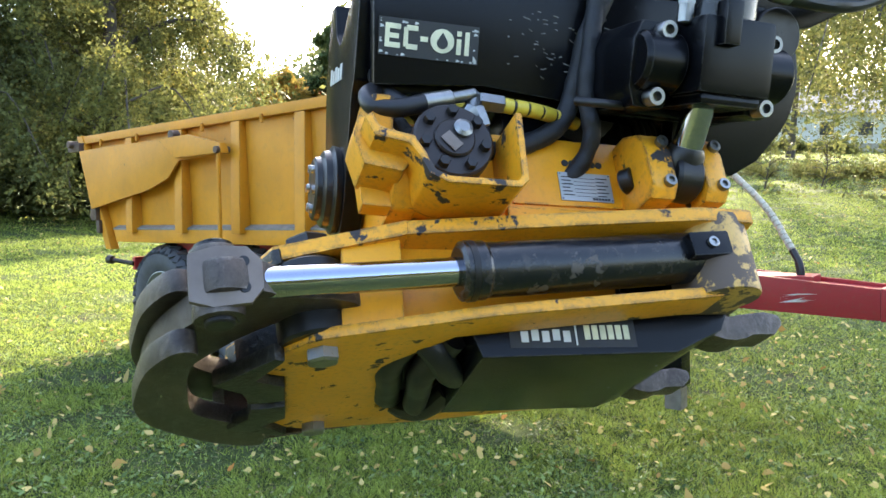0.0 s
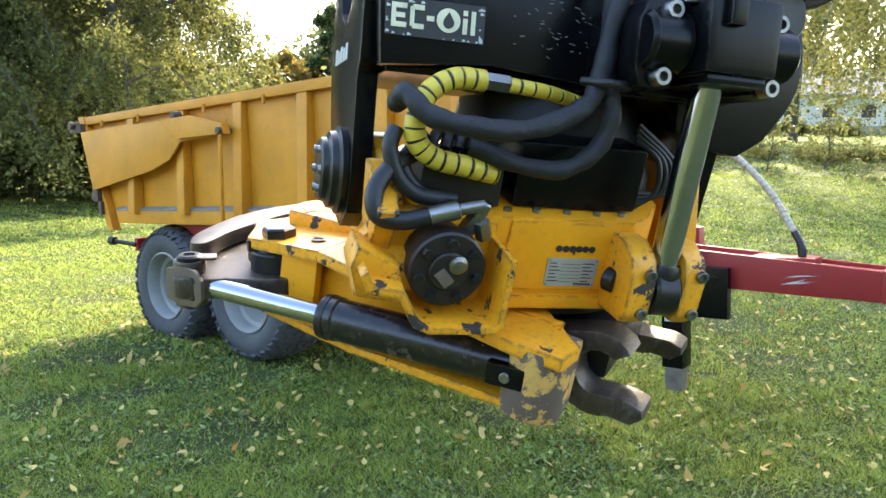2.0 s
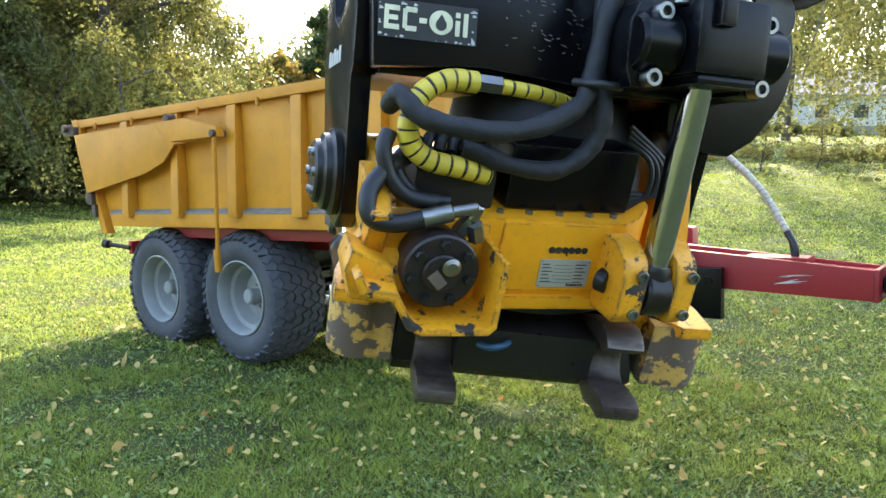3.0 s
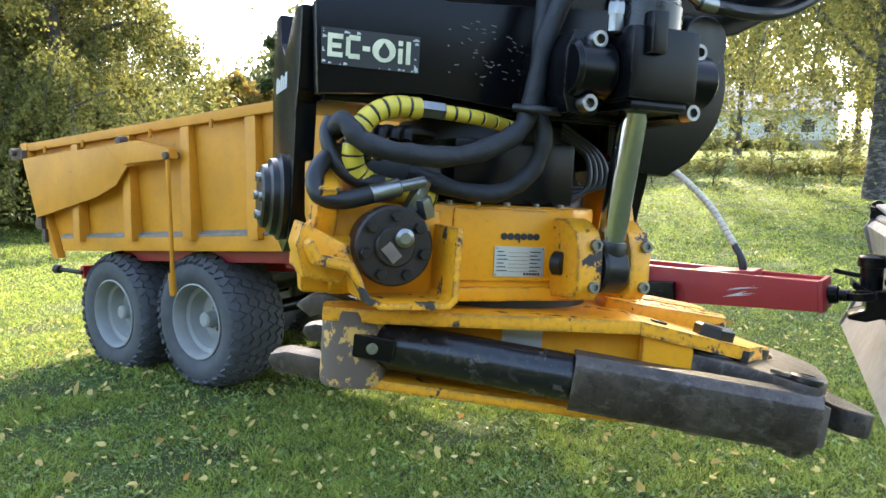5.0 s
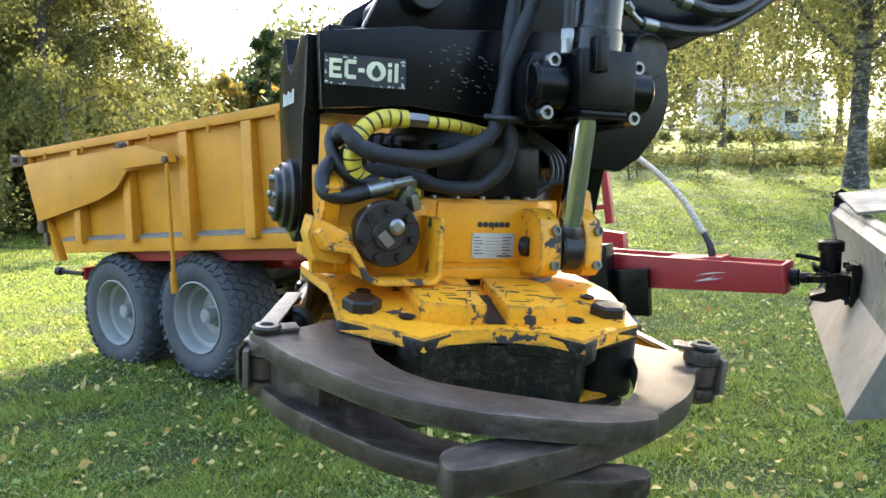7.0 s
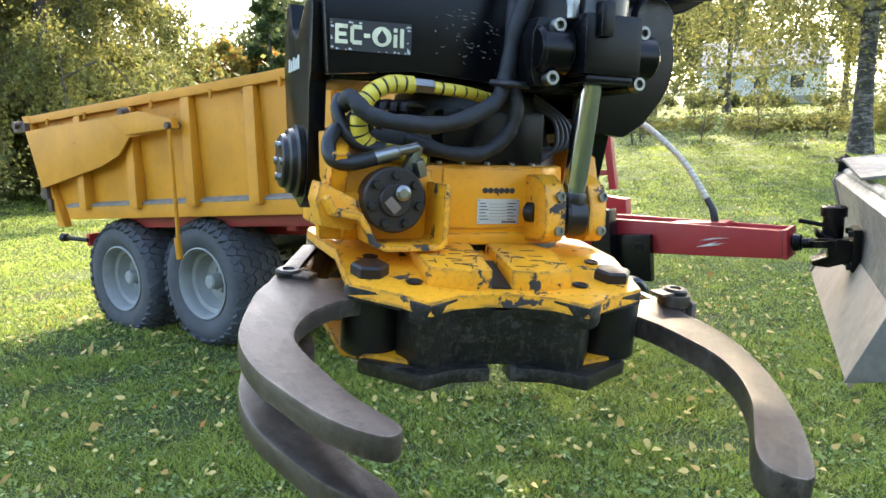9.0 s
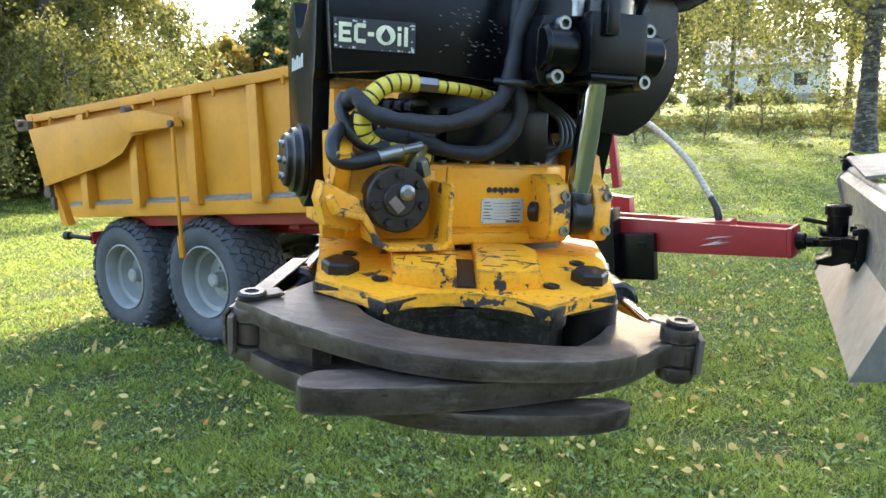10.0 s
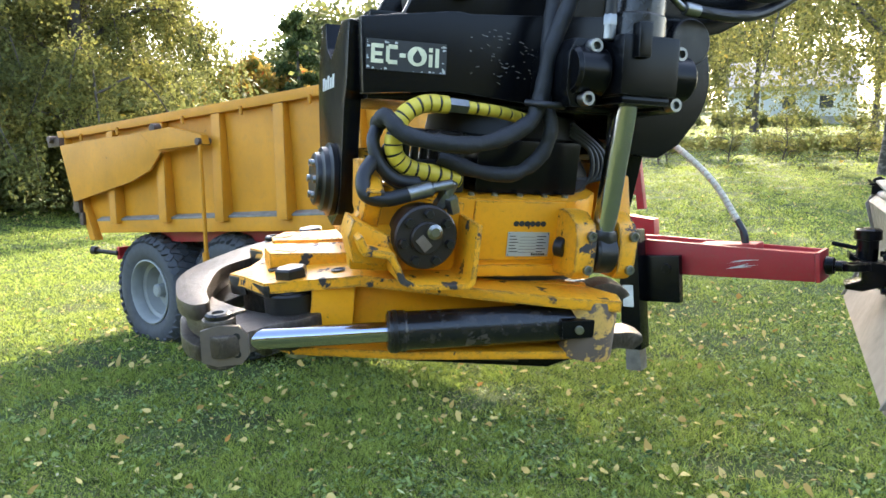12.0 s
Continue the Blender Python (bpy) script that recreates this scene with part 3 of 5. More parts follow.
# ---- dozer blade of the excavator with its towing jaw ----
def dozer_blade():
    t = thing("dozer_blade", "scraped grey steel dozer blade with dried mud", "dozer blade", pose(2.78, 4.05, 0.0, 0, 0, 64.5))
    # local x runs along the blade to its far end, y to the trailer side
    n, f = -1.42, 1.36
    prof = [(0.02, 1.34), (0.06, 1.30), (0.0, 1.05), (0.02, 0.90), (0.19, 0.56), (0.175, 0.545), (-0.02, 0.86), (-0.05, 1.05), (-0.02, 1.36)]
    part("moldboard", prism(B(), [(p, z) for p, z in prof[:4]] + prof[6:], n, f, "x", 0.006), GREY, t, "grey scraped steel face")
    part("cutting_edge", prism(B(), [(0.022, 0.905), (0.185, 0.555), (0.170, 0.54), (0.0, 0.885)], n, f, "x", 0.003), DUSTY, t, "mud-dusted wear plate")
    part("top_tube", rod(B(), (n, -0.02, 1.345), (f, -0.02, 1.345), 0.035), GREY, t)
    for x in (n, f):
        part("end_plate", prism(B(), [(0.03, 1.37), (0.08, 1.28), (0.02, 1.05), (0.05, 0.9), (0.2, 0.57), (0.0, 0.6), (-0.12, 0.9), (-0.10, 1.3)], x - 0.015, x + 0.015, "x", 0.004), GREY, t)
    bm = prism(B(), [(-0.05, 1.35), (0.05, 1.35), (0.045, 1.46), (0.0, 1.49), (-0.045, 1.46)], f - 0.05, f - 0.02, "x", 0.008)
    part("lifting_lug", bm, BLACK, t)
    step = part("step_plate", box(B(), (-0.25, -0.30, 0.0), (0.90, 0.06, 0.018), 0.004, pose(0, 0, 1.415, -7, -3, 0)), GREY, t)
    part("sticker", box(B(), (0.62, -0.12, 0.0185), (0.72, -0.02, 0.0195), 0, pose(0, 0, 1.415, -7, -3, 0)), WHITE, step)
    for k in range(2):
        part("step_prong", prism(B(), [(0.80, 0.0), (1.02, 0.012), (1.06, 0.02), (1.02, 0.03), (0.80, 0.045)], 0.0, 0.016, "z", 0.004, pose(0, 0.02 - 0.10 * k, 1.385, 0, -4, 3)), BLACK, t)
    j = thing("towing_jaw", "black steel automatic towing jaw bolted to the blade", "coupling", pose(2.77, 4.02, 0.0, 0, 0, 64.5))
    bm = B()
    box(bm, (-0.11, 0.02, 0.84), (0.11, 0.07, 1.10), 0.01)
    for x in (-0.08, 0.08):
        for z in (0.87, 1.07):
            hexhead(bm, (x, 0.07, z), (x, 0.095, z), 0.02)
    part("mounting_plate", bm, BLACK, j)
    bm = B()
    prism(bm, [(0.07, 1.03), (0.20, 1.05), (0.27, 1.09), (0.27, 1.05), (0.2, 1.0), (0.2, 0.93), (0.28, 0.90), (0.28, 0.87), (0.19, 0.86), (0.07, 0.90)], -0.09, 0.09, "x", 0.01)
    part("jaw", bm, BLACK, j)
    part("locking_pin_housing", lathe(B(), [(0.05, 0), (0.06, 0.01), (0.06, 0.13), (0.075, 0.135), (0.075, 0.19), (0.06, 0.2)], 24, pose(0, 0.17, 1.03)), BLACK, j)
    part("release_lever", rod(B(), (0.0, 0.17, 1.10), (0.02, 0.36, 1.13), 0.014, 12), BLACK, j)


dozer_blade()


# ---- excavator arm end, tiltrotator and gripper ----
BASE = Matrix(((0.94775, -0.31465, 0.05255, -0.23417), (0.31417, 0.94921, 0.01742, 1.58171), (-0.05536, 0.0, 0.99847, 1.64623), (0, 0, 0, 1)))
ROTOR = Matrix.Translation((0.470, 0.041, 0)) @ pose(0, 0, 0, 0, 1.3, 0) @ pose(0, 0, 0, -1.7, 0, 0)
CLAWS = pose(0, -0.5, -0.330, 8.0, 0, 0)
LOWER = pose(0, -0.5, -0.383, 4.5, 0, 0)
PIVOT_L, PIVOT_R = Vector((-0.255, 0.025, 0)), Vector((0.262, 0.015, 0))
KNUCK_L, KNUCK_R = Vector((-0.145, -0.135, 0)), Vector((0.140, -0.140, 0))   # from the pivot, claws shut
MOUNT_L, MOUNT_R = Vector((-0.345, 0.205, -0.262)), Vector((0.345, 0.205, -0.262))
TRUNNION, EYE_PIN = Vector((0.622, -0.375, 0.275)), Vector((0.612, -0.325, -0.093))


def tilt_frame():
    t = thing("tilt_hitch", "glossy black tiltrotator hitch with worn stickers", "machine hitch", BASE)
    # left ear with its pin
    ear = [(-0.150, 0.375), (-0.06, 0.385), (0.02, 0.33), (0.06, 0.31), (0.12, 0.34), (0.15, 0.41), (0.22, 0.41), (0.24, 0.25), (0.20, 0.10), (0.11, -0.03), (0.08, -0.085), (0.0, -0.105), (-0.07, -0.07), (-0.10, 0.0), (-0.105, 0.09), (-0.115, 0.2), (-0.135, 0.22)]
    part("ear_plate", prism(B(), ear, 0.03, 0.072, "x", 0.006), BLACK, t)
    bm = B()
    lathe(bm, [(0.088, 0), (0.090, 0.012), (0.080, 0.018), (0.078, 0.03), (0.066, 0.036), (0.064, 0.046), (0.058, 0.05), (0.02, 0.048)], 40, along((0.03, 0, 0.01), (-0.1, 0, 0.01)))
    cap = part("pin_cap", bm, GREASY, t, "dark greasy pivot pin cap")
    for k in range(6):
        a = k * math.pi / 3
        bm = sockethead(B(), (-0.012, 0.045 * math.cos(a), 0.01 + 0.045 * math.sin(a)), (-0.026, 0.045 * math.cos(a), 0.01 + 0.045 * math.sin(a)), 0.009)
        part("cap_screw", bm, BOLT, cap)
    bm = B()
    for k in range(5):
        box(bm, (0.0285, 0.005 + 0.033 * k, 0.235), (0.0295, 0.028 + 0.033 * k, 0.268 - 0.006 * (k % 2)), 0)
    part("side_lettering", bm, WHITE, t, "worn white lettering")
    # front box
    face = [(0.045, 0.375), (0.27, 0.408), (0.30, 0.404), (0.50, 0.42), (0.80, 0.445), (0.83, 0.42), (0.83, 0.23), (0.79, 0.20), (0.52, 0.205), (0.44, 0.212), (0.26, 0.226), (0.055, 0.208)]
    part("front_plate", prism(B(), face, -0.20, -0.165, "y", 0.006), BLACK, t)
    part("top_plate", prism(B(), [(0.073, -0.164), (0.80, -0.164), (0.80, 0.219), (0.073, 0.219)], 0.372, 0.398, "z", 0.006), BLACK, t)
    part("under_plate", prism(B(), [(0.073, -0.164), (0.80, -0.164), (0.80, 0.219), (0.073, 0.219)], 0.20, 0.225, "z", 0.006), BLACK, t)
    part("rear_plate", prism(B(), face, 0.22, 0.255, "y", 0.006), BLACK, t)
    # right-hand ear round the far end of the tilt pin
    ear = [(-0.16, 0.44), (0.2, 0.44), (0.16, 0.1), (0.09, -0.06), (0.0, -0.09), (-0.07, -0.05), (-0.10, 0.05), (-0.13, 0.16)]
    part("ear_plate", prism(B(), ear, 0.80, 0.845, "x", 0.008), BLACK, t)
    c = [(0.885 + 0.118 * math.cos(a), 0.305 + 0.155 * math.sin(a)) for a in np.linspace(-0.75, 2.2, 16)]
    link = c + [(0.70, 0.50), (0.70, 0.14), (0.765, 0.105), (0.86, 0.098), (0.92, 0.135)]
    part("link_plate", prism(B(), link, -0.16, -0.115, "y", 0.008), BLACK, t)
    part("link_plate", prism(B(), link, 0.14, 0.19, "y", 0.008), BLACK, t)
    # peeling sticker and its letters
    label = part("sticker", prism(B(), [(0.058, 0.328), (0.246, 0.330), (0.246, 0.262), (0.060, 0.262)], -0.2025, -0.2012, "y", 0), INK, t, "peeling black sticker with cream letters")
    bm = B()
    y0, y1 = -0.2045, -0.2030
    def stroke(x0, x1, z0, z1):
        box(bm, (x0, y0, z0), (x1, y1, z1), 0)
    for x0, x1, z0, z1 in ((0.070, 0.078, 0.276, 0.318), (0.078, 0.098, 0.309, 0.318), (0.078, 0.095, 0.2925, 0.301), (0.078, 0.098, 0.276, 0.285),
                           (0.104, 0.112, 0.280, 0.314), (0.109, 0.130, 0.309, 0.318), (0.109, 0.130, 0.276, 0.285), (0.135, 0.149, 0.292, 0.301),
                           (0.2035, 0.212, 0.276, 0.304), (0.2035, 0.212, 0.309, 0.318), (0.219, 0.2275, 0.276, 0.318)):
        stroke(x0, x1, z0, z1)
    ring = [(0.176 + 0.0225 * math.cos(a), 0.297 + 0.0215 * math.sin(a)) for a in np.linspace(0, 2 * math.pi, 25)[:-1]]
    prism(bm, ring, y0, y1, "y", 0)
    part("letter_bar", bm, PALE, label)
    drop = [(0.176, 0.312)] + [(0.176 + 0.0105 * math.cos(a), 0.293 + 0.0105 * math.sin(a)) for a in np.linspace(0.5, -3.64, 12)]
    part("drop_mark", prism(B(), drop, -0.2056, -0.2048, "y", 0), INK, label)
    rng = random.Random(5)
    bm = B()
    for k in range(30):
        edge = rng.random()
        x0 = 0.06 + 0.186 * rng.random() if edge < 0.6 else (0.0605 if rng.random() < 0.7 else 0.236)
        z0 = (0.263 if rng.random() < 0.5 else 0.320) if edge < 0.6 else 0.265 + 0.06 * rng.random()
        s = 0.0015 + 0.004 * rng.random()
        prism(bm, [(x0, z0), (x0 + s * 1.6, z0 + s * 0.3), (x0 + s, z0 + s * 0.9), (x0 + s * 0.2, z0 + s)], -0.2032, -0.2027, "y", 0)
    tagged(part("peeled_spot", bm, WHITE, label), kind="stuff")
    # scratches on the black face
    bm = B()
    for k in range(60):
        x0, z0 = 0.30 + 0.20 * rng.random(), 0.25 + 0.13 * rng.random()
        s = 0.003 + 0.012 * rng.random() ** 2
        dz = -0.6 + rng.random() * 0.8
        prism(bm, [(x0, z0), (x0 + s, z0 + s * dz), (x0 + s * 0.8, z0 + s * dz + 0.0022), (x0, z0 + 0.0015)], -0.2012, -0.2006, "y", 0)
    tagged(part("paint_chip", bm, GREY, t), kind="stuff")
    # cylinder clamp
    bm = B()
    box(bm, (0.548, -0.455, 0.222), (0.692, -0.30, 0.352), 0.016)
    box(bm, (0.560, -0.445, 0.205), (0.680, -0.31, 0.225), 0.01)
    clamp = part("cylinder_head", bm, BLACK, t)
    part("port_block", box(B(), (0.575, -0.472, 0.30), (0.608, -0.44, 0.375), 0.008), BLACK, clamp)
    part("trunnion", rod(B(), (0.468, -0.375, 0.275), (0.55, -0.375, 0.275), 0.052, 32, 0.008), BLACK, clamp)
    part("trunnion", rod(B(), (0.69, -0.375, 0.275), (0.768, -0.375, 0.275), 0.05, 32, 0.008), BLACK, clamp)
    bm = B()
    prism(bm, [(0.475, 0.345), (0.54, 0.345), (0.548, 0.30), (0.548, 0.235), (0.53, 0.195), (0.47, 0.195), (0.458, 0.23), (0.46, 0.31)], -0.385, -0.20, "y", 0.012)
    prism(bm, [(0.695, 0.345), (0.745, 0.35), (0.765, 0.31), (0.765, 0.23), (0.74, 0.195), (0.695, 0.2)], -0.385, -0.20, "y", 0.012)
    part("bearing_bracket", bm, BLACK, clamp)
    for x, z in ((0.512, 0.326), (0.500, 0.214), (0.727, 0.326), (0.722, 0.214)):
        part("clamp_bolt", sockethead(B(), (x, -0.38, z), (x, -0.410, z), 0.0158), BOLT, clamp, "zinc socket-head bolt")
    bm = B()
    rod(bm, (0.622, -0.375, 0.34), (0.655, -0.375, 0.86), 0.060, 40)
    rod(bm, (0.622, -0.375, 0.345), (0.6245, -0.375, 0.40), 0.066, 40)
    part("tilt_cylinder_barrel", bm, CYL, t, "black tilt cylinder barrel")
    bm = B()
    rod(bm, (0.545, -0.40, 0.34), (0.545, -0.40, 0.375), 0.014, 12)
    hexhead(bm, (0.545, -0.40, 0.372), (0.545, -0.40, 0.395), 0.016)
    part("fitting", bm, BOLT, t)
    part("feed_hose", tube(B(), smooth_path([(0.545, -0.40, 0.39), (0.545, -0.40, 0.47), (0.555, -0.38, 0.6), (0.56, -0.36, 0.8)]), 0.013), HOSE, t)
    # tilt rod, its own pose
    bm = B()
    rod(bm, (0, 0, 0.03), (0, 0, 0.50), 0.0275, 40)
    r = part("tilt_rod", bm, CHROME, t, "polished chrome piston rod")
    bm = B()
    rod(bm, (-0.027, 0, 0), (0.027, 0, 0), 0.048, 32, 0.006)
    lathe(bm, [(0.036, 0.02), (0.036, 0.045), (0.031, 0.058)], 32)
    part("rod_eye", bm, GREASY, r, "black greasy rod eye")
    # hoses: two yellow-guarded loops and black sleeves
    def guarded(name, pts, r, mat, n=16):
        path = smooth_path(pts, n)
        h = part(name, tube(B(), path, r * 0.9, 12), HOSE, t)
        g = grooved(max(4, len(path) // 6), 0.8)
        part("spiral_guard", tube(B(), smooth_path(pts, n * 3), lambda s: r * g(s), 14), mat, h, "yellow spiral guard")
        return h
    guarded("upper_hose", [(0.46, -0.19, 0.175), (0.36, -0.24, 0.185), (0.275, -0.25, 0.19)], 0.014, GUARD, 20)
    part("hose_coupling", rod(B(), (0.285, -0.25, 0.19), (0.235, -0.252, 0.192), 0.017, 6), BOLT, t)
    guarded("looped_hose", [(0.235, -0.252, 0.192), (0.18, -0.26, 0.19), (0.135, -0.265, 0.165), (0.113, -0.265, 0.12), (0.118, -0.26, 0.075), (0.155, -0.255, 0.048), (0.215, -0.25, 0.038), (0.275, -0.24, 0.028)], 0.020, GUARD, 14)
    def sleeve(name, pts, r):
        return part(name, tube(B(), smooth_path(pts, 16), lambda s: r * (1 + 0.10 * math.sin(70 * s) * math.sin(23 * s)), 18, 0.10), SLEEVE, t, "black woven hose sleeve")
    sleeve("sleeved_hose", [(0.58, -0.30, 0.80), (0.545, -0.30, 0.60), (0.50, -0.31, 0.45), (0.455, -0.31, 0.33), (0.435, -0.31, 0.215), (0.40, -0.32, 0.155), (0.30, -0.33, 0.11), (0.20, -0.335, 0.105), (0.125, -0.31, 0.12), (0.09, -0.28, 0.155), (0.085, -0.22, 0.14)], 0.0185)
    sleeve("sleeved_hose", [(0.52, -0.27, 0.80), (0.50, -0.27, 0.6), (0.475, -0.27, 0.45), (0.455, -0.29, 0.30), (0.452, -0.30, 0.215), (0.465, -0.31, 0.15), (0.445, -0.30, 0.085), (0.385, -0.29, 0.045), (0.30, -0.27, 0.05), (0.22, -0.25, 0.075)], 0.017)
    bm = B()
    tube(bm, smooth_path([(0.405, -0.30, 0.205), (0.43, -0.345, 0.20), (0.475, -0.34, 0.2), (0.485, -0.30, 0.205)], 6), 0.008)
    part("hose_strap", bm, HOSE, t)
    bm = B()
    lathe(bm, [(0.24, 0.0), (0.24, 0.05), (0.22, 0.085), (0.20, 0.19), (0.15, 0.20)], 48, pose(0.50, 0.06, 0.0))
    part("swivel_housing", bm, BLACK_MATT, t, "black oil swivel housing")


def tiltrotator():
    t = thing("tiltrotator", "yellow painted tiltrotator body with chipped edges", "tiltrotator", BASE)
    outline = [(0.285, -0.25), (0.575, -0.25), (0.625, -0.215), (0.70, -0.12), (0.74, 0.02), (0.72, 0.17), (0.62, 0.30), (0.48, 0.345), (0.33, 0.31), (0.20, 0.22), (0.135, 0.10), (0.12, -0.06), (0.15, -0.17), (0.20, -0.22)]
    part("housing", prism(B(), outline, -0.158, 0.018, "z", 0.014), YELLOW, t)
    bm = prism(B(), [(0.315, 0.012), (0.545, 0.012), (0.60, -0.13), (0.305, -0.13)], -0.256, -0.245, "y", 0.006)
    part("face_panel", bm, YELLOW, t)
    part("lower_lip", prism(B(), [(0.29, -0.262), (0.60, -0.262), (0.66, -0.21), (0.60, -0.15), (0.29, -0.2)], -0.168, -0.140, "z", 0.005), YELLOW, t)
    part("seal_ring", lathe(B(), [(0.26, -0.20), (0.275, -0.195), (0.275, -0.16), (0.25, -0.158)], 64, pose(0.47, 0.041, 0)), BLACK_MATT, t)
    # ears round the tilt pin
    ear = [(-0.31, -0.11), (-0.30, -0.06), (-0.20, -0.03), (-0.12, 0.03), (-0.09, 0.075), (-0.03, 0.095), (0.05, 0.085), (0.10, 0.02), (0.2, -0.08), (0.22, -0.155), (-0.25, -0.155)]
    part("pivot_ear", prism(B(), ear, 0.078, 0.128, "x", 0.010), YELLOW_WORN, t)
    part("pivot_ear", prism(B(), [(-0.15, -0.1), (-0.09, 0.07), (0.08, 0.08), (0.2, -0.1), (0.2, -0.155), (-0.15, -0.155)], 0.755, 0.815, "x", 0.010), YELLOW, t)
    bm = prism(B(), [(-0.315, 0.035), (-0.25, 0.06), (-0.20, 0.085), (-0.15, 0.085), (-0.17, -0.02), (-0.26, -0.06)], 0.045, 0.085, "x", 0.008)
    part("front_ear", bm, YELLOW_WORN, t)
    # guard bowl under the drive motor
    path = [(0.015, -0.055), (0.030, -0.088), (0.085, -0.097), (0.100, -0.118), (0.115, -0.150), (0.145, -0.164), (0.27, -0.164), (0.285, -0.150), (0.288, -0.02)]
    inner = [(0.276, -0.02), (0.273, -0.142), (0.265, -0.152), (0.148, -0.152), (0.126, -0.142), (0.112, -0.112), (0.095, -0.082), (0.04, -0.072), (0.027, -0.045)]
    part("motor_guard", prism(B(), path + inner, -0.375, -0.245, "y", 0.004), YELLOW_WORN, t, "chipped yellow bent-plate motor guard")
    part("guard_back", prism(B(), [(0.02, -0.05), (0.03, -0.15), (0.28, -0.16), (0.288, 0.005), (0.13, 0.02), (0.08, 0.02)], -0.255, -0.215, "y", 0.006), YELLOW, t)
    part("guard_wing", prism(B(), [(0.005, -0.06), (0.015, -0.02), (0.09, -0.055), (0.105, -0.10), (0.085, -0.125), (0.02, -0.115)], -0.33, -0.24, "y", 0.008), YELLOW_WORN, t)
    # drive motor
    c = (0.176, -0.058)
    bm = B()
    rod(bm, (c[0], -0.335, c[1]), (c[0], -0.295, c[1]), 0.071, 40, 0.004)
    rod(bm, (c[0], -0.30, c[1]), (c[0], -0.20, c[1]), 0.064, 40)
    rod(bm, (c[0], -0.343, c[1]), (c[0], -0.33, c[1]), 0.036, 32)
    motor = part("drive_motor", bm, MOTOR, t, "dark greasy hydraulic drive motor")
    for k in range(7):
        a = 2 * math.pi * k / 7 + 1.57
        p = (c[0] + 0.054 * math.cos(a), c[1] + 0.054 * math.sin(a))
        part("motor_bolt", hexhead(B(), (p[0], -0.335, p[1]), (p[0], -0.347, p[1]), 0.0105), GREASY, motor)
    part("type_plate", box(B(), (-0.017, -0.0465, -0.011), (0.017, -0.0445, 0.011), 0.001, pose(c[0] - 0.008, -0.30, c[1] - 0.010, 0, 48, 0)), COVER, motor)
    part("shaft_cap", lathe(B(), [(0.017, 0), (0.017, 0.006), (0.010, 0.010)], 20, along((c[0] + 0.014, -0.343, c[1] + 0.016), (c[0] + 0.014, -0.4, c[1] + 0.016))), BOLT, motor)
    # fittings and short hoses above the motor
    bm = B()
    hexhead(bm, (0.215, -0.285, 0.0), (0.228, -0.30, 0.035), 0.017)
    rod(bm, (0.228, -0.30, 0.03), (0.238, -0.305, 0.062), 0.012, 14)
    hexhead(bm, (0.245, -0.30, -0.005), (0.232, -0.31, 0.028), 0.016)
    rod(bm, (0.185, -0.305, 0.045), (0.236, -0.31, 0.058), 0.011, 14)
    rod(bm, (0.135, -0.305, 0.03), (0.19, -0.305, 0.046), 0.017, 16)
    part("hose_fitting", bm, BOLT, t, "zinc-plated elbow fittings")
    part("motor_hose", tube(B(), smooth_path([(0.14, -0.305, 0.031), (0.09, -0.30, 0.018), (0.05, -0.29, 0.024), (0.045, -0.27, 0.06), (0.075, -0.24, 0.095), (0.12, -0.2, 0.11)], 10), 0.0165, 14), HOSE, t)
    part("motor_hose", tube(B(), smooth_path([(0.17, -0.27, 0.05), (0.12, -0.26, 0.055), (0.085, -0.25, 0.085), (0.07, -0.235, 0.13), (0.08, -0.22, 0.16)], 10), 0.015, 14), HOSE, t)
    part("motor_hose", tube(B(), smooth_path([(0.20, -0.25, 0.045), (0.14, -0.24, 0.05), (0.10, -0.22, 0.10), (0.14, -0.2, 0.15)], 10), 0.012, 14), HOSE, t)
    bm = B()
    for k in range(4):
        rod(bm, (0.15 + 0.025 * k, -0.21 + 0.01 * k, 0.09), (0.15 + 0.025 * k, -0.215 + 0.01 * k, 0.135), 0.010, 10)
        tube(bm, smooth_path([(0.15 + 0.025 * k, -0.215, 0.13), (0.16 + 0.025 * k, -0.2, 0.15), (0.20 + 0.03 * k, -0.16, 0.15), (0.3, -0.1, 0.14)], 6), 0.011, 10)
    part("pipe_elbow", bm, GREASY, t)
    bm = B()
    box(bm, (0.14, -0.21, 0.02), (0.30, -0.05, 0.095), 0.01)
    part("valve_block", bm, BLACK_MATT, t)
    # flange screws on top of the housing
    for x in (0.315, 0.375, 0.44, 0.505, 0.56):
        part("flange_screw", sockethead(B(), (x, -0.218, 0.018), (x, -0.218, 0.025), 0.008), BOLT, t)
    bm = B()
    lathe(bm, [(0.235, 0.018), (0.235, 0.05), (0.225, 0.06), (0.2, 0.06)], 56, pose(0.49, 0.05, 0.0))
    part("top_cover", bm, BLACK_MATT, t)
    box_bm = box(B(), (0.33, -0.20, 0.02), (0.60, -0.05, 0.15), 0.012)
    part("swivel_block", box_bm, BLACK, t)
    bm = B()
    for k in range(4):
        tube(bm, smooth_path([(0.60, -0.19, 0.03 + 0.01 * k), (0.635 + 0.012 * k, -0.2, 0.07), (0.63 + 0.012 * k, -0.19, 0.13), (0.58, -0.17, 0.165 + 0.01 * k)], 8), 0.006, 8)
    part("cable_loop", bm, HOSE, t)
    # data plate
    plate = part("data_plate", box(B(), (0.402, -0.2585, -0.119), (0.510, -0.2565, -0.060), 0), LABEL, t, "aluminium data plate with unreadable print")
    bm = B()
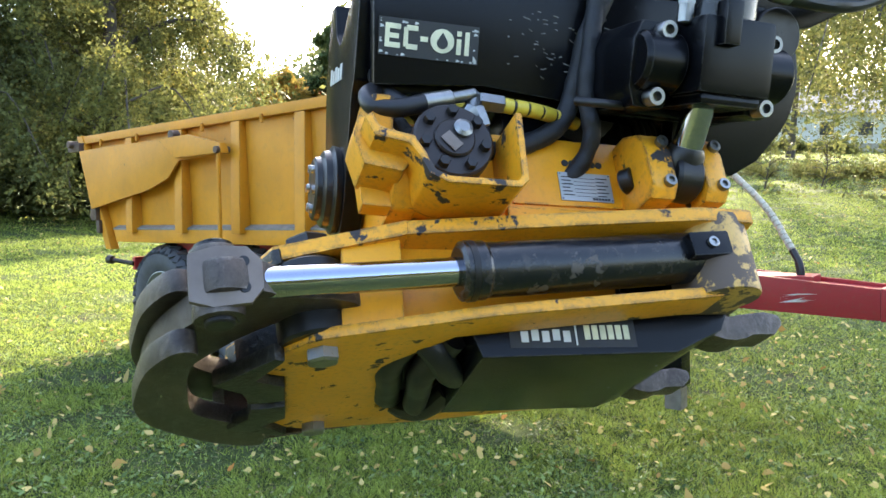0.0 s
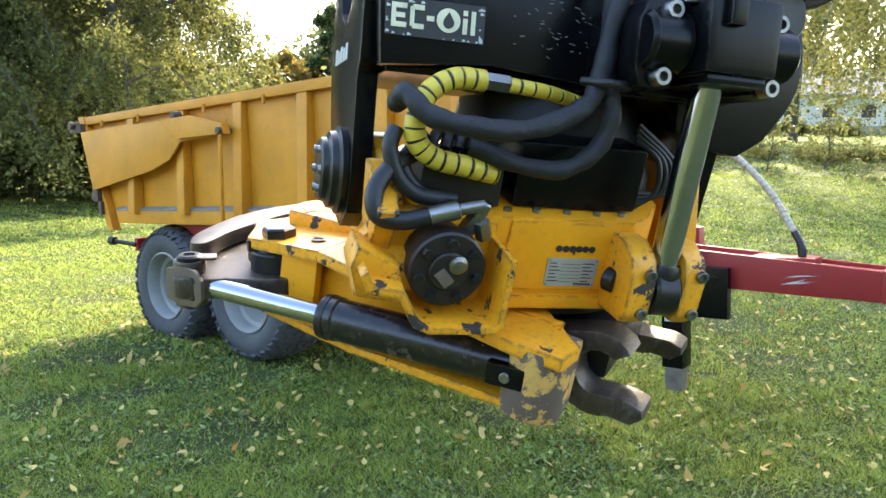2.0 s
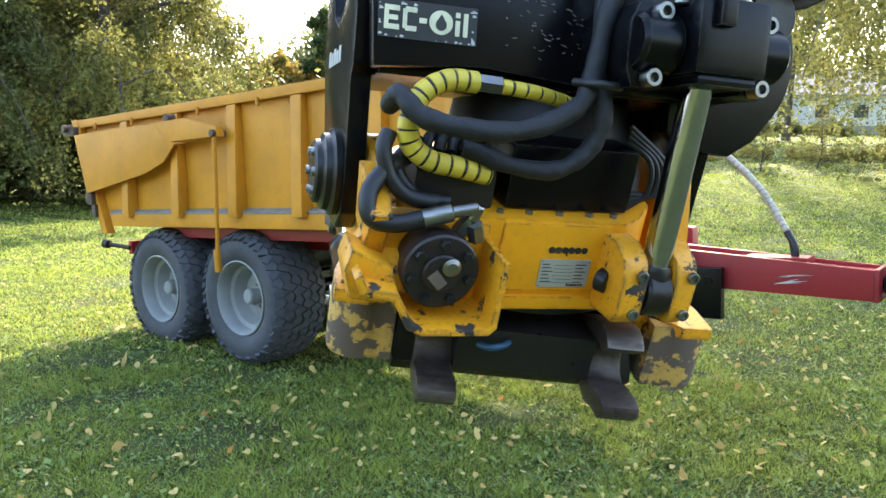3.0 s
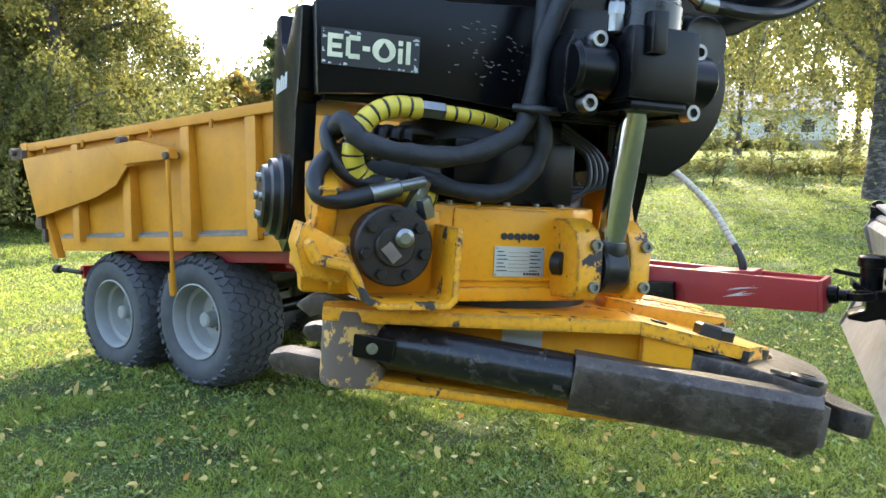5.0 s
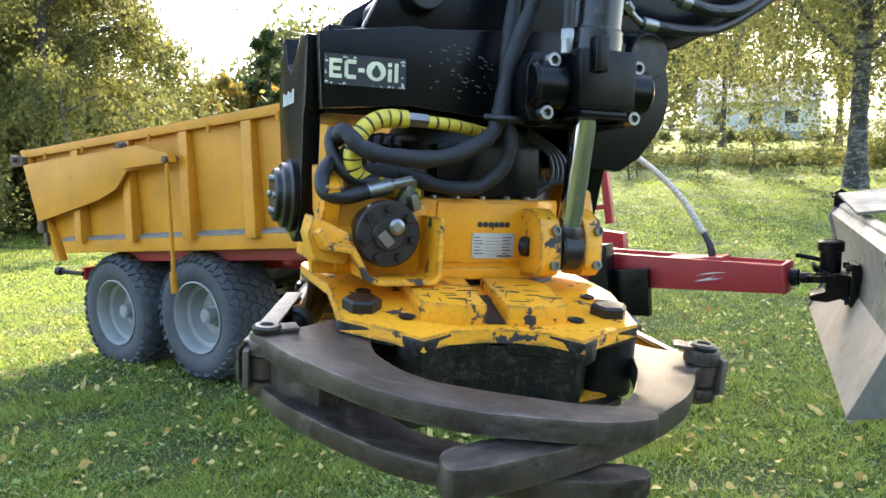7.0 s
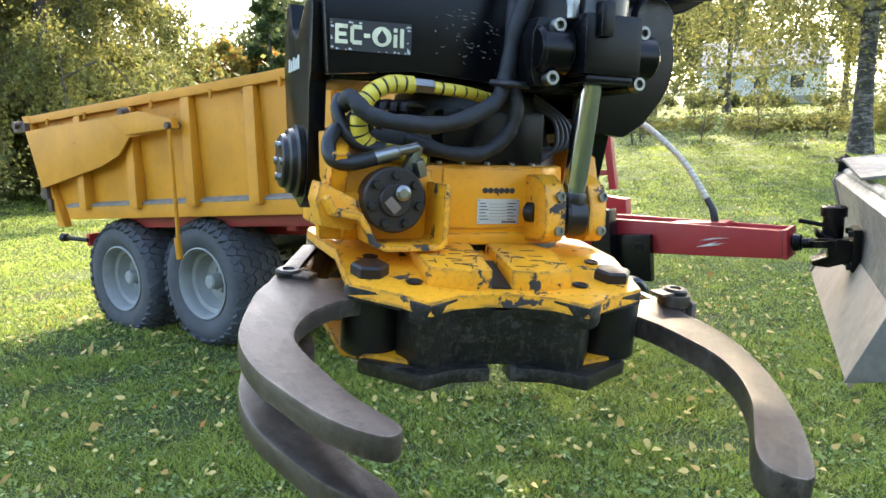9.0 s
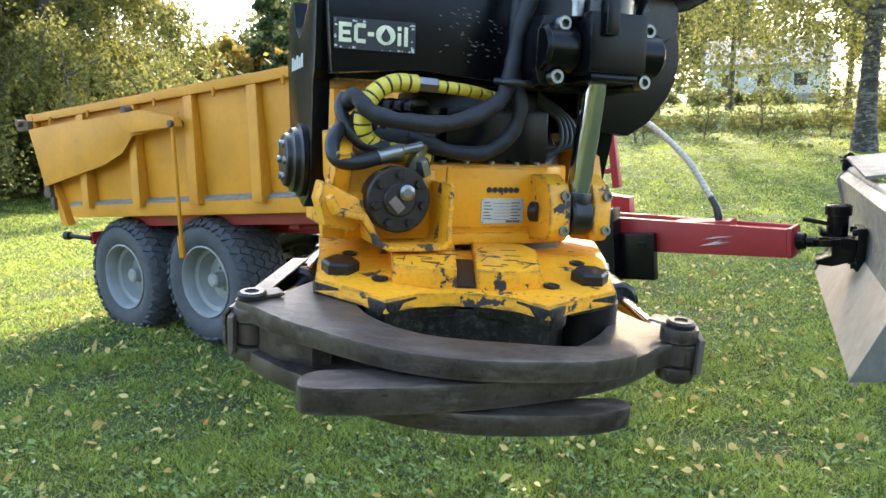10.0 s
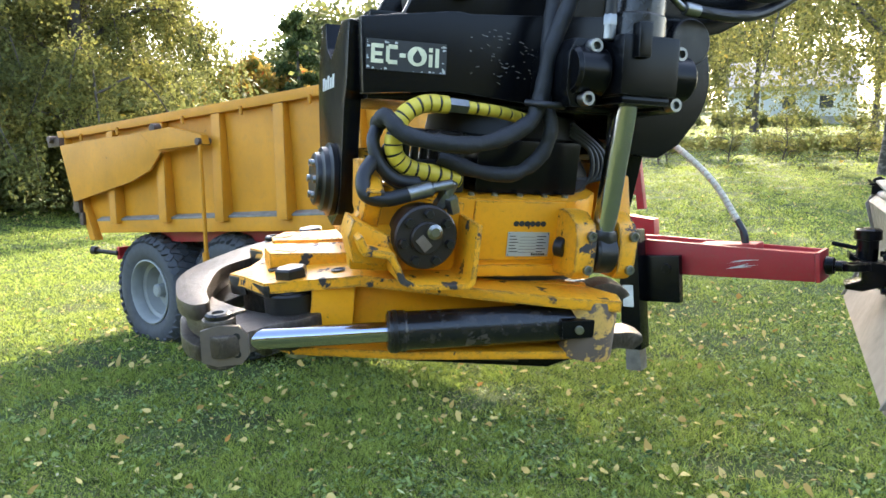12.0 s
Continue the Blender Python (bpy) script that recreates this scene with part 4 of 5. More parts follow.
    for k in range(6):
        z = -0.070 - 0.0075 * k
        box(bm, (0.407, -0.2592, z - 0.001), (0.422 + 0.004 * (k % 3), -0.2588, z + 0.001), 0)
        box(bm, (0.432, -0.2592, z - 0.0022), (0.475, -0.2588, z - 0.0015), 0)
        box(bm, (0.478, -0.2592, z - 0.0012), (0.502 - 0.006 * (k % 2), -0.2588, z + 0.0008), 0)
    for k in range(6):
        box(bm, (0.466 + 0.0062 * k, -0.2592, -0.1165), (0.4708 + 0.0062 * k, -0.2588, -0.1115), 0)
    part("print_bar", bm, INK, plate)
    for x in (0.4055, 0.5065):
        for z in (-0.0635, -0.1155):
            bm = B()
            rod(bm, (x, -0.2585, z), (x, -0.2602, z), 0.0017, 8, 0.0004)
            part("rivet", bm, BOLT, plate)
    bm = B()
    x = 0.414
    for k, w in enumerate((0.0125, 0.0125, 0.0125, 0.0115, 0.0125, 0.0125)):
        ring = [(x + w / 2 + 0.0069 * math.cos(a), -0.040 + 0.0068 * math.sin(a)) for a in np.linspace(0, 2 * math.pi, 15)[:-1]]
        prism(bm, ring, -0.2585, -0.2572, "y", 0)
        if k == 2:
            box(bm, (x + w - 0.003, -0.2585, -0.052), (x + w, -0.2572, -0.036), 0)
        x += w + 0.0018
    part("brand_mark", bm, INK, t, "black brand mark")
    # clevis for the tilt cylinder
    lug = [(-0.25, 0.0), (-0.30, 0.002), (-0.345, -0.02), (-0.362, -0.06), (-0.362, -0.13), (-0.345, -0.152), (-0.25, -0.158)]
    for x0, x1 in ((0.527, 0.582), (0.642, 0.690)):
        part("clevis_lug", prism(B(), lug, x0, x1, "x", 0.012), YELLOW_WORN, t)
        xm = (x0 + x1) / 2 + 0.008
        for z in (-0.045, -0.125):
            part("lug_bolt", sockethead(B(), (xm, -0.36, z), (xm, -0.370, z), 0.0115), BOLT, t)
    part("plug", rod(B(), (0.52, -0.28, -0.088), (0.535, -0.30, -0.088), 0.024, 20), GREASY, t)
    part("cylinder_pin", rod(B(), (0.53, -0.325, -0.093), (0.69, -0.325, -0.093), 0.03), GREASY, t)
    part("web", prism(B(), [(0.57, -0.25), (0.70, -0.12), (0.70, 0.0), (0.55, -0.2)], -0.15, 0.015, "z", 0.008), YELLOW, t)


def rounded(pts, n=4):
    """The closed outline through the points with its corners rounded off."""
    k, out = len(pts), []
    for i in range(k):
        p0, p1, p2, p3 = (Vector(pts[(i + d) % k]) for d in (-1, 0, 1, 2))
        for j in range(n):
            u = j / n
            q = 0.5 * (2 * p1 + (p2 - p0) * u + (2 * p0 - 5 * p1 + 4 * p2 - p3) * u * u + (3 * p1 - p0 - 3 * p2 + p3) * u ** 3)
            out.append((q.x, q.y))
    return out


def claw_outline(pts, pivot):
    return [(x - pivot.x, -v - pivot.y) for x, v in pts]


def gripper():
    t = thing("gripper", "worn yellow hydraulic gripper frame with dark steel claws", "gripper", BASE @ ROTOR)
    # mounting hub under the rotor
    part("hub", lathe(B(), [(0.24, -0.215), (0.25, -0.21), (0.25, -0.185), (0.235, -0.18)], 56), GREASY, t)
    # top plate: level at the back, bent down towards the front
    def at(y):
        return -0.195 if y > -0.33 else -0.195 + 0.19 * (y + 0.33)
    plan = [(-0.40, 0.27), (-0.33, 0.28), (-0.20, 0.16), (0.20, 0.16), (0.33, 0.28), (0.40, 0.27), (0.405, 0.17), (0.375, -0.05), (0.330, -0.33), (0.305, -0.550), (0.21, -0.61), (0.155, -0.655), (0.10, -0.615), (0.035, -0.60), (0.035, -0.60), (-0.035, -0.60), (-0.10, -0.615), (-0.155, -0.655), (-0.21, -0.61), (-0.305, -0.550), (-0.330, -0.33), (-0.375, -0.05), (-0.405, 0.17)]
    def plate(name, pts, thick, drop, mat, label=""):
        bm = B()
        back = [p for p in pts if p[1] >= -0.33]
        front = [p for p in pts if p[1] <= -0.33]
        prism(bm, back, -0.195 - drop - thick, -0.195 - drop, "z", 0.004)
        hi = [bm.verts.new((x, y, at(y) - drop)) for x, y in front]
        lo = [bm.verts.new((x, y, at(y) - drop - thick)) for x, y in front]
        k = len(front)
        bm.faces.new(hi), bm.faces.new(lo[::-1])
        for i in range(k):
            bm.faces.new((hi[i], lo[i], lo[(i + 1) % k], hi[(i + 1) % k]))
        return part(name, bm, mat, t, label)
    top = plate("top_plate", plan, 0.026, 0.0, YELLOW_WORN, "yellow top plate with worn dark edges")
    # raised middle with the slot, flatter than the bent plate
    level = Matrix.Translation((0, -0.33, -0.195)) @ Matrix.Rotation(radians(6.0), 4, "X") @ Matrix.Translation((0, 0.33, 0))
    bm = B()
    for s in (-1, 1):
        prism(bm, [(s * 0.02, -0.30), (s * 0.14, -0.30), (s * 0.165, -0.36), (s * 0.15, -0.56), (s * 0.07, -0.585), (s * 0.02, -0.575)], -0.026, 0.020, "z", 0.008, level)
    part("raised_pad", bm, YELLOW_WORN, top)
    slope = Matrix.Translation((0, -0.33, -0.195)) @ Matrix.Rotation(radians(10.8), 4, "X") @ Matrix.Translation((0, 0.33, 0))
    # thin black strip laid on the plate for the dark depth of the slot
    part("slot", prism(B(), [(-0.019, -0.40), (0.019, -0.40), (0.019, -0.575), (-0.019, -0.575)], 0.001, 0.005, "z", 0, slope), BLACK_MATT, top)
    part("sticker", prism(B(), [(-0.10, -0.20), (0.10, -0.20), (0.10, -0.235), (-0.10, -0.235)], -0.1945, -0.193, "z", 0), WHITE, top)
    rng = random.Random(11)
    bm = B()
    for k in range(34):
        s = rng.choice((-1, 1))
        x0, y0 = s * (0.03 + 0.11 * rng.random()), -0.36 - 0.20 * rng.random()
        w = 0.006 + 0.02 * rng.random()
        box(bm, (-w, -0.0011, 0), (w, 0.0011, 0.0012), 0, level @ Matrix.Translation((x0, y0, 0.0202)) @ Matrix.Rotation(rng.choice((0.0, 1.4)) + rng.gauss(0, 0.25), 4, "Z"))
    tagged(part("scrape", bm, RUSTY, top), kind="stuff")
    for s in (-1, 1):
        part("hex_bolt", hexhead(B(), slope @ Vector((s * 0.262, -0.495, 0.0)), slope @ Vector((s * 0.262, -0.495, 0.024)), 0.040), GREASY, t, "large dark hex pivot bolt")
        for x, y in ((s * 0.175, -0.545), (s * 0.255, -0.385)):
            part("plate_hole", lathe(B(), [(0.016, 0), (0.018, 0.003), (0.013, 0.004), (0.011, 0.0015)], 18, slope @ Matrix.Translation((x, y, 0.001))), GREASY, top)
    # black front fork teeth
    for s in (-1, 1):
        pts = [(s * 0.021, -0.602), (s * 0.10, -0.622), (s * 0.155, -0.664), (s * 0.198, -0.620), (s * 0.155, -0.615), (s * 0.10, -0.585), (s * 0.021, -0.578)]
        part("fork_tooth", prism(B(), rounded(pts, 3), -0.050, -0.004, "z", 0.010, slope), PAD, t, "greasy black cast fork tooth")
        rim = [(s * 0.205, -0.618), (s * 0.306, -0.558), (s * 0.312, -0.545), (s * 0.300, -0.540), (s * 0.205, -0.604)]
        part("worn_rim", prism(B(), rim, -0.034, -0.006, "z", 0.004, slope), PAD, top, "rim worn to black steel")
    # lower plate, spine and front pad
    S = CLAWS
    low = [(-0.375, 0.70), (-0.29, 0.70), (-0.27, 0.25), (-0.16, 0.16), (0.16, 0.16), (0.27, 0.25), (0.29, 0.70), (0.375, 0.70), (0.365, 0.3), (0.318, 0.02), (0.27, -0.03), (0.17, -0.075), (0.13, -0.03), (-0.13, -0.03), (-0.17, -0.075), (-0.27, -0.03), (-0.318, 0.02), (-0.365, 0.3)]
    bottom = part("bottom_plate", prism(B(), low, -0.020, 0.0, "z", 0.006, LOWER), YELLOW_WORN, t, "yellow bottom plate with scraped black edges")
    for s in (-1, 1):
        part("bottom_bolt", hexhead(B(), LOWER @ Vector((s * 0.262, 0.03, -0.020)), LOWER @ Vector((s * 0.262, 0.03, -0.042)), 0.028), BOLT, bottom)
        tooth = [(s * 0.02, -0.095), (s * 0.10, -0.105), (s * 0.165, -0.150), (s * 0.20, -0.115), (s * 0.285, -0.045), (s * 0.27, -0.028), (s * 0.17, -0.077), (s * 0.12, -0.03), (s * 0.02, -0.03)]
        part("lower_tooth", prism(B(), tooth, -0.036, -0.006, "z", 0.008, LOWER), PAD, bottom, "greasy black lower tooth")
    pad = []
    prng = random.Random(3)
    for k in range(25):
        x = -0.205 + 0.41 * k / 24
        pad.append((x, -0.080 - 0.034 * math.exp(-((abs(x) - 0.150) / 0.035) ** 2) + 0.05 * max(0.0, abs(x) - 0.175) / 0.03 + 0.004 * prng.uniform(-1, 1)))
    pad += [(0.20, 0.14), (-0.20, 0.14)]
    part("front_pad", prism(B(), pad, -0.056, 0.062, "z", 0.006, S), PAD, t, "black rubber bump pad with frayed dirt")
    for s in (-1, 1):
        part("spine_plate", prism(B(), [(0.22, -0.19), (-0.34, -0.21), (-0.42, -0.25), (-0.42, -0.372), (0.20, -0.328)], s * 0.26 - 0.012, s * 0.26 + 0.012, "x", 0.004), YELLOW, t)
        part("pivot_boss", rod(B(), S @ Vector((s * 0.258, 0.02, -0.055)), S @ Vector((s * 0.258, 0.02, 0.075)), 0.056, 32), GREASY, t)
        part("stiffener", box(B(), (s * 0.30 - 0.012, -0.44, -0.375), (s * 0.30 + 0.012, -0.34, -0.215), 0.004), YELLOW, t)
        # scuffed cylinder mount at the back corner
        arc = [(s * (0.345 + 0.062 * math.cos(a)), 0.215 + 0.062 * math.sin(a)) for a in np.linspace(-1.2, 2.2, 10)]
        m = arc + [(s * 0.27, 0.27), (s * 0.27, 0.15)]
        part("cylinder_mount", prism(B(), m, -0.345, -0.200, "z", 0.012), MOUNT, t, "scuffed rounded cylinder mount")
    part("mount_plate", box(B(), (0.255, 0.05, -0.31), (0.29, 0.2, -0.215), 0.004), BLACK, t)
    part("type_sticker", box(B(), (-0.2745, -0.15, -0.275), (-0.2725, -0.07, -0.225), 0), LABEL, t)
    # rear hook jaws of the quick hitch and cover box
    bm = prism(B(), [(-0.205, -0.25), (0.22, -0.25), (0.262, -0.345), (0.245, -0.372), (0.15, -0.412), (-0.205, -0.418), (-0.225, -0.36)], -0.255, 0.268, "x", 0.008)
    for v in bm.verts:
        if v.co.x < 0 and v.co.z < -0.36:
            v.co.x += 0.13 * (-0.36 - v.co.z) / 0.055
    part("coupler_box", bm, BLACK, t, "black quick-coupler cover box")
    cover = part("cover_sticker", box(B(), (0.2682, -0.155, -0.402), (0.2692, 0.075, -0.352), 0), INK, t, "torn black sticker on the cover box")
    part("box_lettering", B_bars([(0.2694, -0.135 + 0.019 * k, -0.392 + 0.003 * (k % 2), 0.013, 0.020) for k in range(5)] + [(0.2694, -0.037, -0.398, 0.003, 0.040)]), WHITE, cover, "worn white lettering")
    part("box_lettering", B_bars([(0.2694, -0.020 + 0.0145 * k, -0.388, 0.0105, 0.026) for k in range(6)]), PALE, cover, "pale yellow lettering")
    for s in (-1, 1):
        c0 = Vector((0.305, -0.282))
        hook = [(0.16, -0.235)] + [(c0.x + 0.088 * math.cos(a), c0.y + 0.088 * math.sin(a)) for a in np.linspace(1.9, 0.75, 6)]
        hook += [(c0.x + 0.046 * math.cos(a), c0.y + 0.046 * math.sin(a)) for a in np.linspace(0.9, 5.1, 12)]
        hook += [(0.385, -0.318), (0.42, -0.325), (0.425, -0.345), (0.40, -0.366)] + [(c0.x + 0.098 * math.cos(a), c0.y + 0.095 * math.sin(a)) for a in np.linspace(5.2, 4.3, 5)] + [(0.2, -0.36)]
        hook = [(0.2 + (y - 0.2) * 0.92, z) for y, z in hook]
        part("coupler_hook", prism(B(), hook, s * 0.185 - 0.04, s * 0.185 + 0.04, "x", 0.010), CLAW, t, "greasy cast coupler jaw with rubbed tips")
    part("coupler_cross_body", box(B(), (-0.145, 0.18, -0.33), (0.145, 0.30, -0.235), 0.01), GREASY, t)
    part("blue_hose", tube(B(), smooth_path([(0.03, 0.28, -0.262), (0.05, 0.315, -0.258), (0.08, 0.325, -0.262), (0.10, 0.30, -0.27)], 8), 0.007), plain("blue_cap", (0.015, 0.07, 0.14), 0.4), t)
    for s in (-1, 1):
        part("claw_hose", tube(B(), smooth_path([(s * 0.05, -0.20, -0.385), (s * 0.13, -0.235, -0.40), (s * 0.20, -0.27, -0.385), (s * 0.22, -0.32, -0.34)], 8), 0.026), HOSE, t)
    for k, (y, z, r) in enumerate(((-0.27, -0.395, 0.026), (-0.33, -0.375, 0.028), (-0.30, -0.34, 0.024))):
        path = smooth_path([(0.22, y + 0.03, z + 0.03), (0.12, y - 0.01, z), (0.0, y, z - 0.004 * k), (-0.12, y + 0.01, z), (-0.22, y + 0.04, z + 0.03)], 8)
        part("supply_hose", tube(B(), path, r, 14, 0.06), HOSE, t)
    # claws
    left = [(-0.385, 0.150), (-0.30, 0.205), (-0.197, 0.250), (-0.10, 0.285), (-0.015, 0.300), (0.07, 0.298), (0.142, 0.283), (0.255, 0.250), (0.325, 0.205), (0.330, 0.175), (0.300, 0.165), (0.21, 0.190), (0.122, 0.200), (0.04, 0.207), (-0.041, 0.203), (-0.12, 0.165), (-0.181, 0.105), (-0.21, 0.03), (-0.20, -0.06), (-0.235, -0.11), (-0.29, -0.10), (-0.33, -0.03), (-0.36, 0.05), (-0.415, 0.085), (-0.43, 0.125)]
    o = rounded(claw_outline(left, PIVOT_L))
    c = part("left_claw", prism(B(), o, 0.028, 0.068, "z", 0.009), CLAW, t, "worn dark steel upper claw plate")
    under = left[:16] + [(-0.19, 0.118), (-0.27, 0.095), (-0.36, 0.085), (-0.425, 0.10)]
    part("lower_claw_plate", prism(B(), rounded(claw_outline(under, PIVOT_L)), -0.070, -0.030, "z", 0.009), CLAW, c)
    web = [(-0.40, 0.115), (-0.33, 0.165), (-0.25, 0.185), (-0.22, 0.160), (-0.30, 0.120), (-0.37, 0.095)]
    part("claw_web", prism(B(), claw_outline(web, PIVOT_L), -0.034, 0.032, "z", 0.003), CLAW, c)
    part("claw_hub", lathe(B(), [(0.058, -0.062), (0.062, -0.057), (0.062, 0.066), (0.058, 0.07)], 32), GREASY, c)
    knuckle(c, KNUCK_L, 0.016)
    ang = radians(-40)
    right95 = [(0.299, -0.045), (0.318, 0.06), (0.305, 0.16), (0.285, 0.24), (0.245, 0.312), (0.20, 0.365), (0.145, 0.415), (0.08, 0.46), (0.013, 0.507), (-0.02, 0.545), (-0.015, 0.585), (0.02, 0.595), (0.121, 0.523), (0.19, 0.462), (0.26, 0.392), (0.335, 0.30), (0.395, 0.205), (0.425, 0.12), (0.445, 0.04), (0.490, 0.02), (0.495, -0.035), (0.44, -0.06), (0.37, -0.07), (0.31, -0.10), (0.24, -0.10), (0.20, -0.04), (0.24, 0.02)]
    pts = []
    for x, v in right95:
        p = Vector((x - PIVOT_R.x, -v - PIVOT_R.y, 0))
        p.rotate(Euler((0, 0, ang)))
        pts.append((p.x, p.y))
    c = part("right_claw", prism(B(), rounded(pts), -0.026, 0.024, "z", 0.010), CLAW, t, "worn dark steel single claw")
    part("claw_hub", lathe(B(), [(0.058, -0.062), (0.062, -0.057), (0.062, 0.066), (0.058, 0.07)], 32), GREASY, c)
    knuckle(c, KNUCK_R)
    # claw cylinders
    for s, name in ((-1, "left"), (1, "right")):
        bm = B()
        lathe(bm, [(0.034, -0.03), (0.045, -0.015), (0.045, 0.425), (0.048, 0.43), (0.048, 0.465), (0.040, 0.47)], 36)
        b = part(name + "_cylinder", bm, CYL, t, "scuffed black hydraulic cylinder")
        part("gland_ring", lathe(B(), [(0.04, 0.445), (0.0495, 0.447), (0.0495, 0.457), (0.04, 0.46)], 36), GREASY, b)
        part("port_block", box(B(), (-0.022, -0.062, -0.005), (0.022, -0.035, 0.075), 0.005, Matrix.Rotation(radians(90 * s), 4, "Z")), BLACK, b)
        part("port_screw", sockethead(B(), Matrix.Rotation(radians(90 * s), 4, "Z") @ Vector((0, -0.062, 0.035)), Matrix.Rotation(radians(90 * s), 4, "Z") @ Vector((0, -0.068, 0.035)), 0.010), BOLT, b)
        bm = lathe(B(), [(0.0235, 0.0), (0.0235, 0.52), (0.02, 0.525)], 32)
        r = part(name + "_rod", bm, CHROME, t, "polished chrome piston rod")
        bm = B()
        rod(bm, (0, -0.024, 0), (0, 0.024, 0), 0.031, 24, 0.004)
        box(bm, (-0.024, -0.025, 0.0), (0.024, 0.025, 0.05), 0.008)
        part("rod_eye", bm, RUSTY, r)
        rim = [(-0.036, -0.038), (-0.047, 0.0), (-0.044, 0.044), (-0.022, 0.064), (0.022, 0.064), (0.044, 0.046), (0.047, -0.005), (0.036, -0.038)]
        cover = part("end_cover", prism(B(), rim, s * 0.032 - 0.006, s * 0.032 + 0.006, "x", 0.004), COVER, r, "rusty end cover with two holes")
        # solid black discs stand for the dark inside of the two holes
        for y in (-0.020, 0.020):
            part("hole_shade_disc", rod(B(), (s * 0.034, y, 0.038), (s * 0.0392, y, 0.038), 0.0085, 14, 0.0005), BLACK_MATT, cover)
        if s < 0:
            bm = B()
            prism(bm, [(-0.040, 0.052), (-0.054, 0.024), (-0.054, -0.034), (-0.040, -0.052), (0.0, -0.055), (0.0, -0.049), (-0.037, -0.046), (-0.048, -0.032), (-0.048, 0.022), (-0.036, 0.047)], -0.02, 0.42, "z", 0.002, Matrix.Rotation(radians(0), 4, "Z"))
            part("rod_shroud", bm, CLAW, r, "bent steel rod guard with bright scrapes")


def B_bars(rows):
    bm = B()
    for x, y, z, w, h in rows:
        box(bm, (x, y, z), (x + 0.001, y + w, z + h), 0)
    return bm


def knuckle(c, k, rise=0.0):
    """Forked end of a claw with its pin, where the cylinder rod takes hold."""
    for z0, z1 in ((0.026, 0.054), (-0.054, -0.026)):
        end = [(k.x + 0.037 * math.cos(a), k.y + 0.037 * math.sin(a)) for a in np.linspace(0, 2 * math.pi, 17)[:-1]]
        part("fork_ear", prism(B(), end, z0, z1, "z", 0.006), CLAW, c)
    bm = B()
    rod(bm, (k.x, k.y, -0.062), (k.x, k.y, 0.060 + rise), 0.022)
    lathe(bm, [(0.029, 0.054), (0.029, 0.062), (0.023, 0.066), (0.014, 0.066), (0.012, 0.061)], 24, Matrix.Translation((k.x, k.y, rise)))
    part("claw_pin", bm, GREASY, c)
    bm = B()
    d = Vector((-k.y, k.x, 0)).normalized() * 0.052
    box(bm, (-0.012, -0.02, 0.054), (0.06, 0.02, 0.061), 0.003, Matrix.Translation((k.x, k.y, rise)) @ Matrix.Rotation(math.atan2(-k.y, -k.x), 4, "Z"))
    part("pin_lock_plate", bm, CLAW, c)


tilt_frame()
tiltrotator()
gripper()


# ---- excavator stick end above the hitch ----
def excavator_arm():
    t = thing("excavator_arm", "black excavator stick end with linkage and hydraulic hoses", "excavator arm", BASE)
    # the stick runs on far out of view, and wide, to shade the gripper
    side = [(0.16, 0.40), (0.22, 0.52), (0.34, 0.60), (0.40, 0.95), (1.4, 1.5), (3.2, 2.3), (3.3, 1.75), (1.9, 0.92), (1.45, 0.66), (1.20, 0.52), (1.05, 0.44), (0.9, 0.40)]
    part("side_plate", prism(B(), side, -0.13, -0.09, "y", 0.01), BLACK, t)
    part("side_plate", prism(B(), side, 0.28, 0.32, "y", 0.01), BLACK, t)
    part("belly_plate", prism(B(), [(0.30, 0.60), (0.42, 0.95), (1.4, 1.45), (3.15, 2.2), (3.25, 1.8), (1.88, 0.96), (1.43, 0.70), (1.18, 0.56), (1.0, 0.48), (0.5, 0.5)], -0.0895, 0.2795, "y", 0.005), BLACK_MATT, t)
    for x, z, r in ((0.30, 0.50, 0.07), (0.92, 0.40, 0.085)):
        bm = rod(B(), (x, -0.18, z), (x, 0.22, z), r * 0.7)
        part("hitch_pin", bm, GREASY, t)
    for joint, run, r in (([(0.805, -0.22, 0.515), (0.828, -0.22, 0.492), (0.860, -0.22, 0.472), (0.905, -0.22, 0.468)], [(0.90, -0.22, 0.468), (1.02, -0.22, 0.468), (1.12, -0.21, 0.492), (1.25, -0.20, 0.565), (1.45, -0.19, 0.70), (1.7, -0.18, 0.9)], 0.015),
                          ([(0.905, -0.225, 0.575), (0.935, -0.225, 0.552), (0.97, -0.225, 0.540), (1.00, -0.225, 0.533)], [(0.995, -0.225, 0.534), (1.08, -0.225, 0.525), (1.17, -0.22, 0.545), (1.28, -0.21, 0.625), (1.45, -0.20, 0.78), (1.65, -0.19, 0.95)], 0.017)):
        hose = part("stick_hose", tube(B(), smooth_path(run, 10), r), HOSE, t)
        path = smooth_path(joint, 8)
        part("elbow_fitting", tube(B(), path, r * 0.62, 14), BOLT, hose, "zinc-plated elbow fitting")
        part("hose_ferrule", rod(B(), path[-9], path[-1], r * 1.12, 18), BOLT, hose)
        part("swivel_nut", hexhead(B(), path[1], path[7], r * 1.05), BOLT, hose)


excavator_arm()


